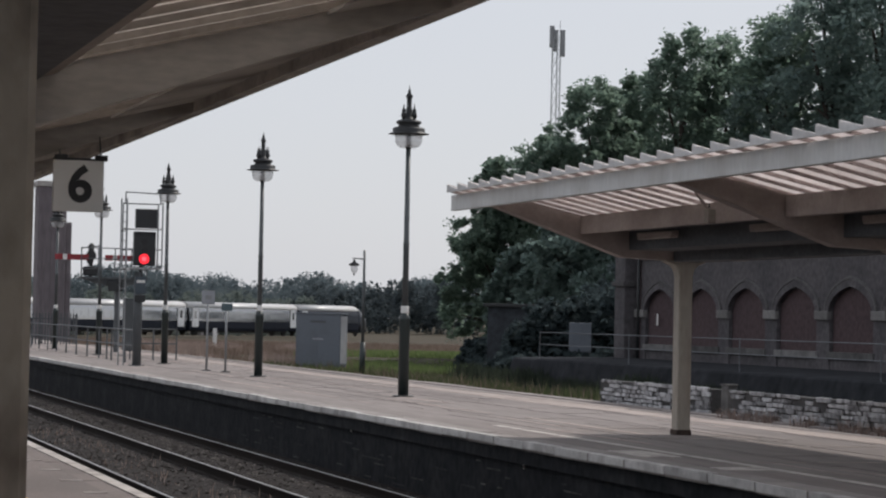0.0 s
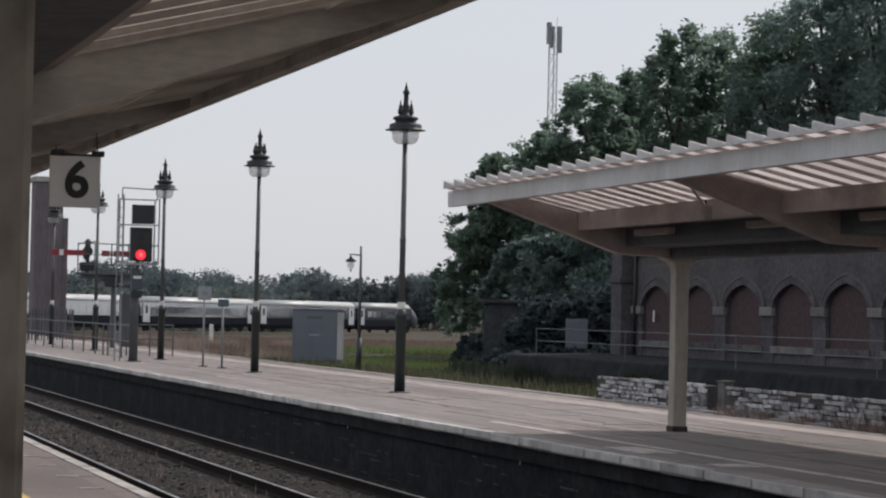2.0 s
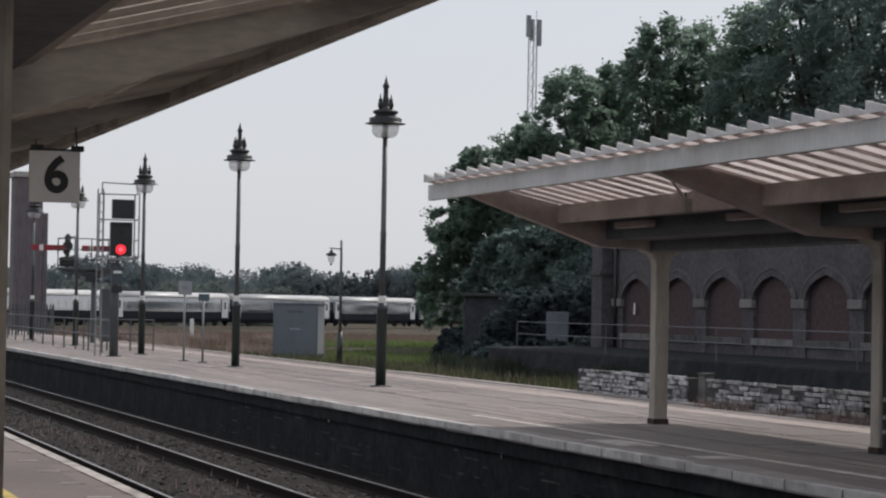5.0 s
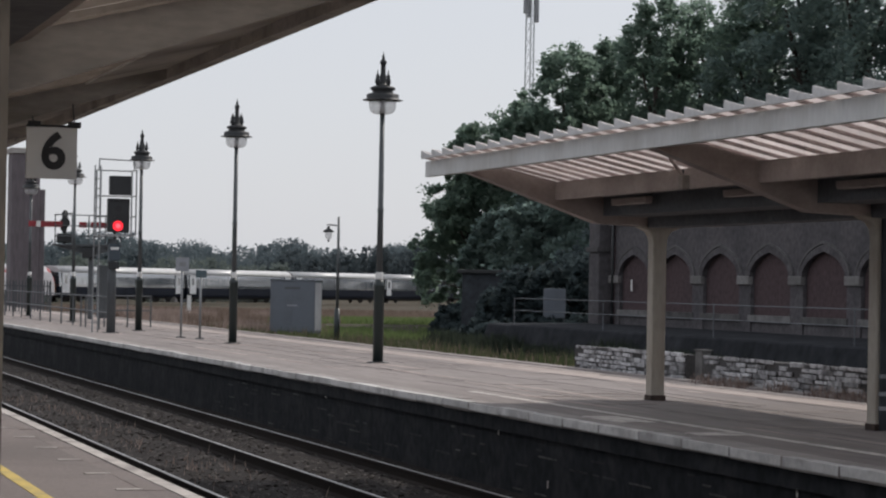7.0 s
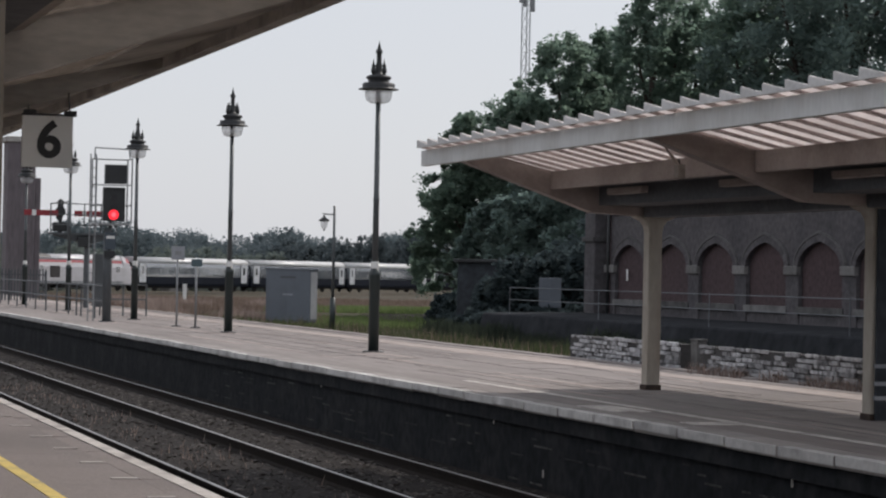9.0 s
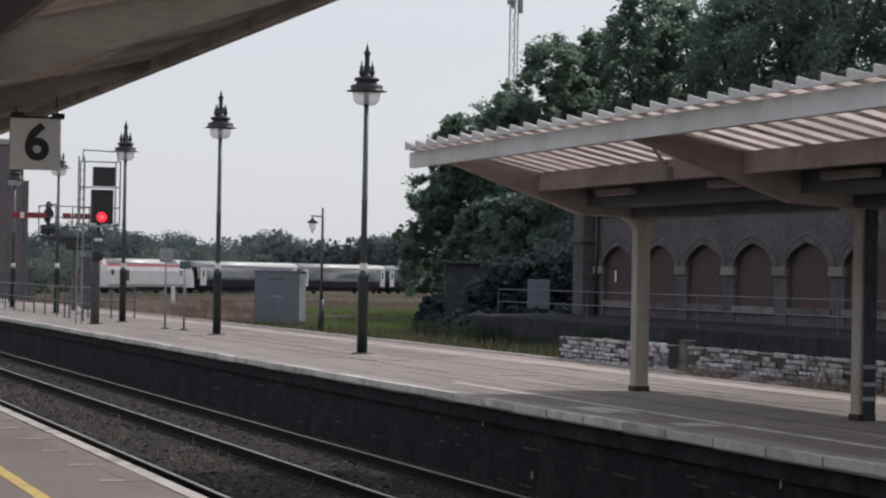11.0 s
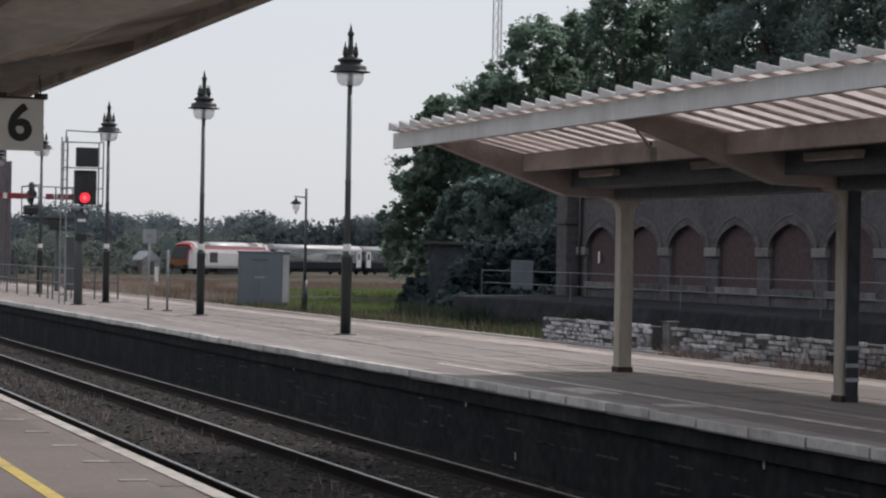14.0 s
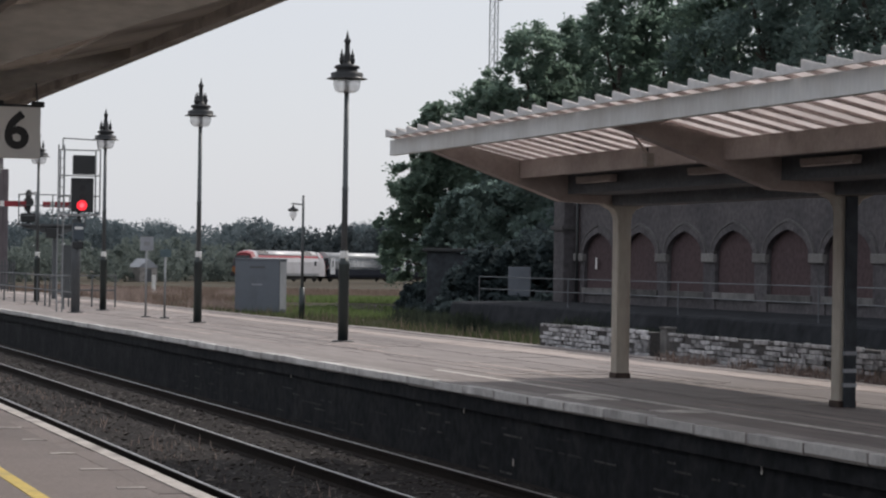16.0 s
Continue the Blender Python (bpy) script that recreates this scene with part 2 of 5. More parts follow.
M["stone_chip"] = leafy("stone_chip", (0.024, 0.021, 0.02), (0.125, 0.11, 0.1), 0.0, 0.1)
# these three leaf colours carry a bluish lift in place of haze
M["leaf"] = leafy("leaf", (0.15, 0.215, 0.175), (0.215, 0.285, 0.225), 0.78, 0.12)
M["leaf_dark"] = leafy("leaf_dark", (0.165, 0.225, 0.212), (0.222, 0.288, 0.256), 0.78, 0.12)
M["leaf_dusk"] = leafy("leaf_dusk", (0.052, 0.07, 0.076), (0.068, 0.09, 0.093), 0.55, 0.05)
# bluish leaf colour with the haze of distance mixed in
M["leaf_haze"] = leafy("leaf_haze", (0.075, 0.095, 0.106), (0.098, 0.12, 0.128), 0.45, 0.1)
M["grass_olive"] = leafy("grass_olive", (0.055, 0.07, 0.036), (0.105, 0.122, 0.06), 0.35, 0.1)
M["hut_dark"] = material("hut_dark", (0.05, 0.056, 0.064), 0.9, grain=6, var=0.3, spec=0.15)
M["weed_pink"] = leafy("weed_pink", (0.22, 0.172, 0.15), (0.38, 0.3, 0.265), 0.35, 0.1)
M["weed_rust"] = leafy("weed_rust", (0.17, 0.13, 0.11), (0.36, 0.28, 0.245), 0.4, 0.1)
# a darkened green with the shade behind the low wall put in
M["growth_shaded"] = leafy("growth_shaded", (0.03, 0.04, 0.031), (0.056, 0.068, 0.048), 0.4, 0.05)
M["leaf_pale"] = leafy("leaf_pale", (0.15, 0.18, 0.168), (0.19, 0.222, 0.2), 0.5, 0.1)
# paler and bluer still: haze painted into the farthest leaves
M["leaf_far_hazed"] = leafy("leaf_far_hazed", (0.122, 0.155, 0.17), (0.148, 0.18, 0.193), 0.45, 0.1)
M["grass"] = leafy("grass", (0.1, 0.15, 0.052), (0.2, 0.25, 0.105), 0.4, 0.1)
M["straw"] = leafy("straw", (0.12, 0.088, 0.072), (0.26, 0.2, 0.165), 0.35, 0.1)


def glassy(name, col, rough=0.1, mix=0.55):
    m = bpy.data.materials.new(name)
    m.use_nodes = True
    n, k = m.node_tree.nodes, m.node_tree.links
    p = n["Principled BSDF"]
    p.inputs["Base Color"].default_value, p.inputs["Roughness"].default_value = (*col, 1), rough
    t = n.new("ShaderNodeBsdfTransparent")
    s = n.new("ShaderNodeMixShader")
    s.inputs["Fac"].default_value = mix
    k.new(p.outputs[0], s.inputs[1])
    k.new(t.outputs[0], s.inputs[2])
    k.new(s.outputs[0], n["Material Output"].inputs["Surface"])
    return m


M["lamp_glass"] = glassy("lamp_glass", (0.75, 0.76, 0.77))

# ---- mesh helpers ----


def box(bm, x0, x1, y0, y1, z0, z1, bevel=0.0):
    v = [bm.verts.new((x, y, z)) for x in (x0, x1) for y in (y0, y1) for z in (z0, z1)]
    fs = [bm.faces.new([v[i] for i in q]) for q in ((0, 1, 3, 2), (4, 6, 7, 5), (0, 4, 5, 1), (2, 3, 7, 6), (0, 2, 6, 4), (1, 5, 7, 3))]
    if bevel:
        es = list({e for f in fs for e in f.edges})
        bmesh.ops.bevel(bm, geom=es, offset=bevel, segments=2, affect="EDGES", profile=0.6)
    return bm


def rod(bm, a, b, r0, r1=None, n=10):
    a, b = Vector(a), Vector(b)
    r1 = r0 if r1 is None else r1
    d = (b - a).normalized()
    s = d.orthogonal().normalized()
    u = d.cross(s)
    rings = []
    for p, r in ((a, r0), (b, r1)):
        rings.append([bm.verts.new(p + (s * math.cos(i * math.tau / n) + u * math.sin(i * math.tau / n)) * r) for i in range(n)])
    for i in range(n):
        j = (i + 1) % n
        f = bm.faces.new((rings[0][i], rings[0][j], rings[1][j], rings[1][i]))
        f.smooth = n > 6
    bm.faces.new(rings[0][::-1])
    bm.faces.new(rings[1])
    return bm


def lathe(bm, prof, n=20, x=0.0, y=0.0):
    rings = [[bm.verts.new((x + r * math.cos(i * math.tau / n), y + r * math.sin(i * math.tau / n), z)) for i in range(n)] for r, z in prof]
    for a, b in zip(rings, rings[1:]):
        for i in range(n):
            j = (i + 1) % n
            bm.faces.new((a[i], a[j], b[j], b[i])).smooth = True
    bm.faces.new(rings[0][::-1])
    bm.faces.new(rings[-1])
    return bm


def loft(bm, rings, smooth=False, caps=True):
    vs = [[bm.verts.new(p) for p in r] for r in rings]
    n = len(vs[0])
    for a, b in zip(vs, vs[1:]):
        for i in range(n):
            j = (i + 1) % n
            bm.faces.new((a[i], a[j], b[j], b[i])).smooth = smooth
    if caps:
        bm.faces.new(vs[0][::-1])
        bm.faces.new(vs[-1])
    return bm


def mesh(name, bm, mat):
    me = bpy.data.meshes.new(name)
    bmesh.ops.recalc_face_normals(bm, faces=bm.faces)
    bm.to_mesh(me)
    bm.free()
    for mm in (mat if isinstance(mat, (list, tuple)) else [mat]):
        me.materials.append(M[mm])
    return me


def part(name, bm, mat, parent, label=""):
    ob = new(name, mesh(name, bm, mat))
    ob.parent = parent
    return tagged(ob, label)


def piece(name, data, parent, loc=(0, 0, 0), rz=0.0, scale=None):
    ob = new(name, data)
    ob.parent = parent
    ob.location = loc
    ob.rotation_euler = (0, 0, rz)
    if scale:
        ob.scale = scale
    return ob


def thing(name, loc, label, category, group="", rz=0.0):
    ob = new(name)
    ob.empty_display_size = 0.2
    ob.matrix_basis = pose(*loc, 0, 0, rz)
    return tagged(ob, label, category, group)


def setting(name, bm, mat, label="", category=""):
    return tagged(new(name, mesh(name, bm, mat)), label, category, kind="structure")


def B():
    return bmesh.new()


RND = random.Random(7)
RAIL_Z = -0.907
NEAR_EDGE, FAR_EDGE, BACK_EDGE = 3.53, 9.90, 16.15
LINE_X = 12.95

# ---- ground and platforms ----


def ground_height(x, y):
    """Level beside the platforms, falling gently to the far railway."""
    if x < 11.0:
        return -1.12
    t = min(1.0, max(0.0, (y - 105.0) / 70.0))
    side = min(1.0, max(0.0, (x - 17.5) / 3.0))
    near = -0.10 - 0.35 * side if y < 100 else -0.10 - 0.1 * side
    return near * (1 - t) + -1.16 * t


def ground():
    bm = B()
    xs = [-1500, -300, -60, -12, 0, 10.5, 11.5, 16, 17.5, 19, 20.5, 24, 30, 38, 48, 60, 80, 110, 160, 240, 500, 1700]
    ys = [-60, -20, 0, 20, 40, 60, 80, 90, 95, 100, 105, 115, 130, 145, 160, 175, 190, 210, 240, 280, 330, 400, 550, 900, 2600]
    g = [[bm.verts.new((x, y, ground_height(x, y))) for x in xs] for y in ys]
    for a, b in zip(g, g[1:]):
        for i in range(len(xs) - 1):
            bm.faces.new((a[i], a[i + 1], b[i + 1], b[i])).smooth = True
    return setting("ground", bm, "earth", "rough grass and dry earth beside the railway", "ground")


def platforms():
    bm = box(B(), -6.0, NEAR_EDGE - 0.32, -12, 140, -1.3, 0.0)
    near = setting("platform_near", bm, "asphalt", "worn grey asphalt platform with a pale edge", "platform")
    bm = box(B(), FAR_EDGE + 0.42, BACK_EDGE, -12, 150, -1.3, 0.0)
    far = setting("platform_far", bm, "paving", "pale weathered island platform in sunlight", "platform")
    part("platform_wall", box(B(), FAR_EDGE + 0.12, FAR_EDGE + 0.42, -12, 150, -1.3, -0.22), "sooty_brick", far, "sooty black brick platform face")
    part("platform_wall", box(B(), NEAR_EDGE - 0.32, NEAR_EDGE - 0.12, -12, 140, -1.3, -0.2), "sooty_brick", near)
    part("painted_line", box(B(), 2.355, 2.46, -12, 140, 0.0, 0.004), "yellow_line", near, "faded yellow safety line")
    part("painted_line", box(B(), 10.94, 11.06, -12, 33.5, 0.0, 0.004), "white_line", far, "worn pale safety line")
    # nearest copings one by one
    m1 = mesh("coping_stone", box(B(), -0.16, 0.16, -0.445, 0.445, -0.14, 0.0, 0.008), "asphalt")
    y = 9.0
    while y < 60:
        piece("coping_stone", m1, near, (NEAR_EDGE - 0.16, y, RND.uniform(-0.004, 0.003)), RND.uniform(-0.006, 0.006))
        y += 0.9
    for ya, yb in ((-12, 8.55), (y - 0.4, 140)):
        part("coping", box(B(), NEAR_EDGE - 0.32, NEAR_EDGE, ya, yb, -0.14, 0.0), "asphalt", near)
    part("edge_line", box(B(), NEAR_EDGE - 0.13, NEAR_EDGE - 0.005, -12, 140, -0.05, 0.008), "coping_top", near, "white painted platform edge")
    tick = mesh("tick_mark", box(B(), -0.1, 0.1, -0.05, 0.05, 0.0, 0.005), "coping_top")
    for i in range(24):
        piece("tick_mark", tick, near, (3.11, 13.2 + i * 1.47, 0.002))
    m2 = mesh("coping_stone", box(B(), -0.21, 0.21, -0.594, 0.594, -0.11, 0.006, 0.015), "slab")
    y = 14.0
    while y < 110:
        piece("coping_stone", m2, far, (FAR_EDGE + 0.21 + RND.uniform(-0.012, 0.012), y, RND.uniform(-0.006, 0.004)), RND.uniform(-0.008, 0.008))
        y += 1.2
    for ya, yb in ((-12, 13.39), (y - 0.55, 150)):
        part("coping", box(B(), FAR_EDGE, FAR_EDGE + 0.42, ya, yb, -0.11, 0.004), "slab", far)
    strip = mesh("edge_paint", box(B(), -0.004, 0.13, -0.582, 0.582, -0.085, 0.010, 0.006), "coping")
    y = 14.0
    while y < 120:
        piece("edge_paint", strip, far, (FAR_EDGE - 0.012, y, RND.uniform(-0.009, 0.006)), RND.uniform(-0.006, 0.006))
        y += 1.2
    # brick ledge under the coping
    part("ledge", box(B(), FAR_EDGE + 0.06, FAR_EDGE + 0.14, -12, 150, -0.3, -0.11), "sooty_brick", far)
    part("dirt_strip", box(B(), 14.95, 15.6, -12, 120, 0.0, 0.004), "pale_dirt", far, "pale sandy strip")
    for xa, xb in ((12.05, 12.1), (13.55, 13.6), (15.62, 15.74)):
        part("seam", box(B(), xa, xb, -12, 120, 0.0, 0.005), "dark_seam", far, "dark joint in the paving")
    streaks = [mesh("paving_streak", box(B(), -0.012 - 0.01 * k, 0.012 + 0.01 * k, -0.5 - 0.45 * k, 0.5 + 0.45 * k, 0.0, 0.0045), ("dark_seam", "pale_dirt")[k % 2]) for k in range(6)]
    for _ in range(240):
        yy = 20 + 80 * RND.random() ** 1.3
        across = RND.random() < 0.25
        piece("paving_streak", streaks[RND.randint(0, 1)] if across else RND.choice(streaks), far, (RND.uniform(11.9, 15.1) if across else RND.uniform(11.2, 15.9), yy, 0.0005 * RND.random()), math.pi / 2 if across else RND.uniform(-0.02, 0.02))
    # two pale patches stand for sunlight falling inside the canopy's shadow
    patch = box(B(), 10.33, 10.8, 25.9, 27.1, 0.0, 0.006)
    part("paint_patch", patch, "white_line", far, "pale patch by the edge, laid for a patch of sun")
    part("painted_arrow", box(B(), 10.35, 10.92, 23.6, 24.0, 0.0, 0.006), "white_line", far)
    mark = mesh("wall_mark", box(B(), -0.012, 0.0, -0.012, 0.012, -0.045, 0.045), "white_line")
    for yy, zz in ((27.4, -0.85), (20.5, -0.34), (38.2, -0.3), (29.3, -0.32)):
        piece("wall_mark", mark, far, (FAR_EDGE + 0.118, yy, zz))
    # scuffed and lime-stained bricks in the sooty face
    courses = [mesh("brick", box(B(), -0.006, 0.0, -w, w, -0.011, 0.011), m) for w in (0.1, 0.21, 0.32) for m in ("limed_brick", "grey_brick")]
    for _ in range(150):
        cy, row = 15 + 32 * RND.random(), RND.randint(0, 8)
        if noise.noise(Vector((cy * 0.22, row * 0.3, 4))) > 0.0 or RND.random() < 0.2:
            piece("brick", RND.choice(courses), far, (FAR_EDGE + (0.118 if row < 9 else 0.06), cy, -1.0 + row * 0.078))
    # back kerb of the island
    m3 = mesh("kerb_stone", box(B(), -0.14, 0.14, -0.74, 0.74, -0.2, 0.03, 0.012), "slab")
    y = 20.0
    while y < 110:
        piece("kerb_stone", m3, far, (BACK_EDGE + 0.1, y, RND.uniform(-0.008, 0.004)), RND.uniform(-0.01, 0.01))
        y += 1.5
    return near, far


def tracks():
    bm = box(B(), NEAR_EDGE - 0.2, FAR_EDGE + 0.2, -12, 160, -1.4, -1.06)
    bed = setting("track_bed", bm, "ballast", "dirty brown ballast between the platforms", "ballast")
    # loose stones
    verts, faces = [], []
    for _ in range(42000):
        x, y = RND.uniform(NEAR_EDGE + 0.2, FAR_EDGE - 0.05), 12 + 85 * RND.random() ** 1.5
        s = RND.uniform(0.014, 0.034)
        i = len(verts)
        for _k in range(4):
            verts.append((x + RND.gauss(0, s), y + RND.gauss(0, s), -1.06 + RND.uniform(-0.012, s * 0.8)))
        faces += [(i, i + 1, i + 2), (i, i + 2, i + 3), (i, i + 1, i + 3), (i + 1, i + 2, i + 3)]
    me = bpy.data.meshes.new("ballast_stones")
    me.from_pydata(verts, [], faces)
    me.materials.append(M["stone_chip"])
    st = new("ballast_stones", me)
    tagged(st, "loose brown ballast stones on the track bed", "ballast", kind="stuff")
    prof = [(-0.068, 0), (0.068, 0), (0.068, 0.012), (0.014, 0.035), (0.012, 0.115), (0.034, 0.125), (0.035, 0.152), (0.028, 0.158), (-0.028, 0.158),
            (-0.035, 0.152), (-0.034, 0.125), (-0.012, 0.115), (-0.014, 0.035), (-0.068, 0.012)]
    for c in (NEAR_EDGE + 0.765 + 0.7525, 7.628 + 0.7525):
        tr = thing("railway_track", (c, 0, RAIL_Z - 0.158), "worn steel railway track on dark sleepers in ballast", "railway track", "tracks between the platforms")
        for sx in (-0.7525, 0.7525):
            r = part("rail", loft(B(), [[(sx + px, yy, pz) for px, pz in prof] for yy in (-12, 160)]), "rail_side", tr)
            part("rail_head", box(B(), sx - 0.021, sx + 0.021, -12, 160, 0.1585, 0.1625), "rail_head", r, "shiny worn rail top")
        sm = mesh("sleeper", box(B(), -1.3, 1.3, -0.125, 0.125, -0.12, 0.0, 0.015), "sleeper")
        for i in range(130):
            piece("sleeper", sm, tr, (RND.uniform(-0.02, 0.02), 10 + i * 0.7, RND.uniform(-0.012, 0.0)))


# ---- canopies ----


def canopy(name, centre, y0, y1, cols, eave_l, eave_r, label, drop=0.0, concrete="concrete_rose", boards="sheet_board", glazing="sheet_glazed", split=0.27, fascia="concrete_white", columns="concrete_cream", purlins=True, rail=0.042, spring=2.895, pitch_up=0.22, rib_label="pinkish cream concrete rib"):
    """A butterfly canopy on concrete columns: the valley beam runs over the columns and ribs rise to both eaves."""
    top = thing(name, (centre, 0, -drop), label, "platform canopy", "platform canopies")
    for y in cols:
        # column with a splayed head
        bm = B()
        w, d = 0.10, 0.11
        prof = [(-w, 0.0), (-w, 2.22), (-w - 0.02, 2.31), (-w - 0.07, 2.38), (-w - 0.2, 2.435), (-w - 0.2, 2.47), (w + 0.2, 2.47), (w + 0.2, 2.435), (w + 0.07, 2.38), (w + 0.02, 2.31), (w, 2.22), (w, 0.0)]
        slim = [(px * 0.84, pz) for px, pz in prof]
        loft(bm, [[(px, yy, pz) for px, pz in pr] for yy, pr in ((y - d, slim), (y - d + 0.016, prof), (y + d - 0.016, prof), (y + d, slim))])
        col = part("column", bm, columns, top, "cream painted concrete column with a rusty foot")
        part("column_foot", box(B(), -w - 0.012, w + 0.012, y - d - 0.012, y + d + 0.012, 0.0, 0.075, 0.006), "rusty_foot", col, "rust-brown column foot")
        for side, reach in ((-1, eave_l), (1, eave_r)):
            # rib: straight underside rising to the eave
            pts = [(side * 0.2, 2.45), (side * 0.95, 2.475), (side * reach, 3.13), (side * reach, spring + (reach - 0.85) * pitch_up - 0.012), (side * 0.86, spring - 0.012), (side * 0.2, spring - 0.12)]
            part("rib", loft(B(), [[(px, y - 0.11, pz) for px, pz in pts], [(px, y + 0.11, pz) for px, pz in pts]]), concrete, top, rib_label)
    stop = max(cols) + 0.1 if purlins else y1 - 0.1
    part("valley_beam", box(B(), -0.19, 0.19, y0 + 0.25, min(stop, y1 - 0.9), 2.43, 2.66, 0.02), "concrete_dark", top, "dark concrete valley beam")
    # the shadow under the gutter is put into its dark colour
    part("gutter", box(B(), -0.87, 0.87, y0 + 0.1, stop, 2.58 if purlins else 2.64, spring - 0.045), "concrete_dark", top, "gutter over the valley beam, shadow in its dark colour")
    pitch = 0.5
    n = int((y1 - y0) / pitch)
    for side, reach in ((-1, eave_l), (1, eave_r)):
        part("fascia", box(B(), min(side * reach, side * (reach + 0.09)), max(side * reach, side * (reach + 0.09)), y0, y1, 3.125, 3.35, 0.008), fascia, top, "painted fascia board along the eave")
        xm = side * (1.5 if purlins else 1.0)

        def zr(x):
            return spring + (abs(x) - 0.85) * pitch_up
        # plain soffit board next to the gutter, in the gutter's dark tone behind purlins
        pts = [(side * 0.84, zr(0.84) - 0.06), (xm, zr(xm) - 0.06), (xm, zr(xm) - 0.02), (side * 0.84, zr(0.84) - 0.02)]
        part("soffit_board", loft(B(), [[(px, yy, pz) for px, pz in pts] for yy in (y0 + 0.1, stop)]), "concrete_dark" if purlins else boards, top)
        # longitudinal purlin between the ribs
        stops = sorted(cols) if purlins else []
        for ya, yb in zip(stops, stops[1:]):
            part("purlin", box(B(), min(xm, side * 1.6), max(xm, side * 1.6), ya + 0.11, yb - 0.11, 2.785, zr(1.5) - 0.005, 0.012), concrete, top)
        if not purlins:
            # closed boards added beside the eave to keep light stripes off the fascia
            pts = [(side * (reach - 0.62), zr(reach - 0.62) - 0.03), (side * reach, zr(reach) - 0.03), (side * reach, zr(reach) - 0.012), (side * (reach - 0.62), zr(reach - 0.62) - 0.012)]
            part("eave_board", loft(B(), [[(px, yy, pz) for px, pz in pts] for yy in (y0 + 0.1, y1 - 0.1)]), concrete, top)
        xa, xb = side * 0.82, side * (reach + 0.22)
        # one saw-tooth bay: broad board face, then a short glazed face
        def strip(ya, za, yb, zb, th=0.012):
            bm = B()
            loft(bm, [[(x, ya, zr(x) + za), (x, yb, zr(x) + zb), (x, yb, zr(x) + zb + th), (x, ya, zr(x) + za + th)] for x in (xa, xb)])
            return bm
        rise = 0.19
        board = mesh("roof_sheet", strip(0.0, 0.0, split, split * rise), boards)
        glazed = mesh("roof_glazing", strip(split, split * rise, 0.50, 0.5 * rise), glazing)
        riser = mesh("roof_riser", strip(0.488, 0.0, 0.5, 0.0, 0.1), glazing)
        sill = mesh("glazing_bar", strip(0.474, -0.004, 0.487, -0.004, rail), boards)
        tip = B()
        zb = zr(xb)
        pts = [(0.0, zb - 0.012), (0.5, zb - 0.012), (0.5, zb + 0.1), (0.0, zb + 0.014)]
        loft(tip, [[(x, yy, zz) for yy, zz in pts] for x in (xb - side * 0.015, xb + side * 0.015)])
        edge = mesh("sheet_end", tip, "sheet_edge")
        for i in range(n):
            y = y0 + i * pitch
            if abs(y) > 60:
                continue
            piece("roof_sheet", board, top, (0, y, 0))
            piece("roof_glazing", glazed, top, (0, y, 0))
            piece("roof_riser", riser, top, (0, y, 0))
            piece("glazing_bar", sill, top, (0, y, 0))
            piece("sheet_end", edge, top, (0, y, 0))
    return top


def tube_light(x, y, z, length=1.25):
    t = thing("canopy_light", (x, y, z), "long unlit strip light under the canopy", "light fitting", "strip lights")
    part("body", box(B(), -0.05, 0.05, -length / 2, length / 2, 0.03, 0.09, 0.01), "concrete_rose", t)
    part("diffuser", box(B(), -0.055, 0.055, -length / 2 + 0.03, length / 2 - 0.03, 0.0, 0.03, 0.01), "concrete_rose", t)
    return t


# ---- platform furniture ----


def camera_bracket():
    t = thing("bracket_speaker", (11.15, 26.0, 2.8), "small dark box on a strut under the canopy", "loudspeaker")
    bm = B()
    rod(bm, (-0.3, -0.1, 0.42), (0.0, 0.0, 0.1), 0.02, n=6)
    part("strut", bm, "concrete_rose", t, "thin diagonal strut")
    part("housing", box(B(), -0.05, 0.05, -0.07, 0.07, -0.04, 0.13, 0.012), "board_aged", t, "dull brown box")
    bm = B()
    rod(bm, (0, 0.02, 0.1), (0, 0.02, 0.2), 0.01, n=6)
    part("stem", bm, "iron_black", t)
    return t


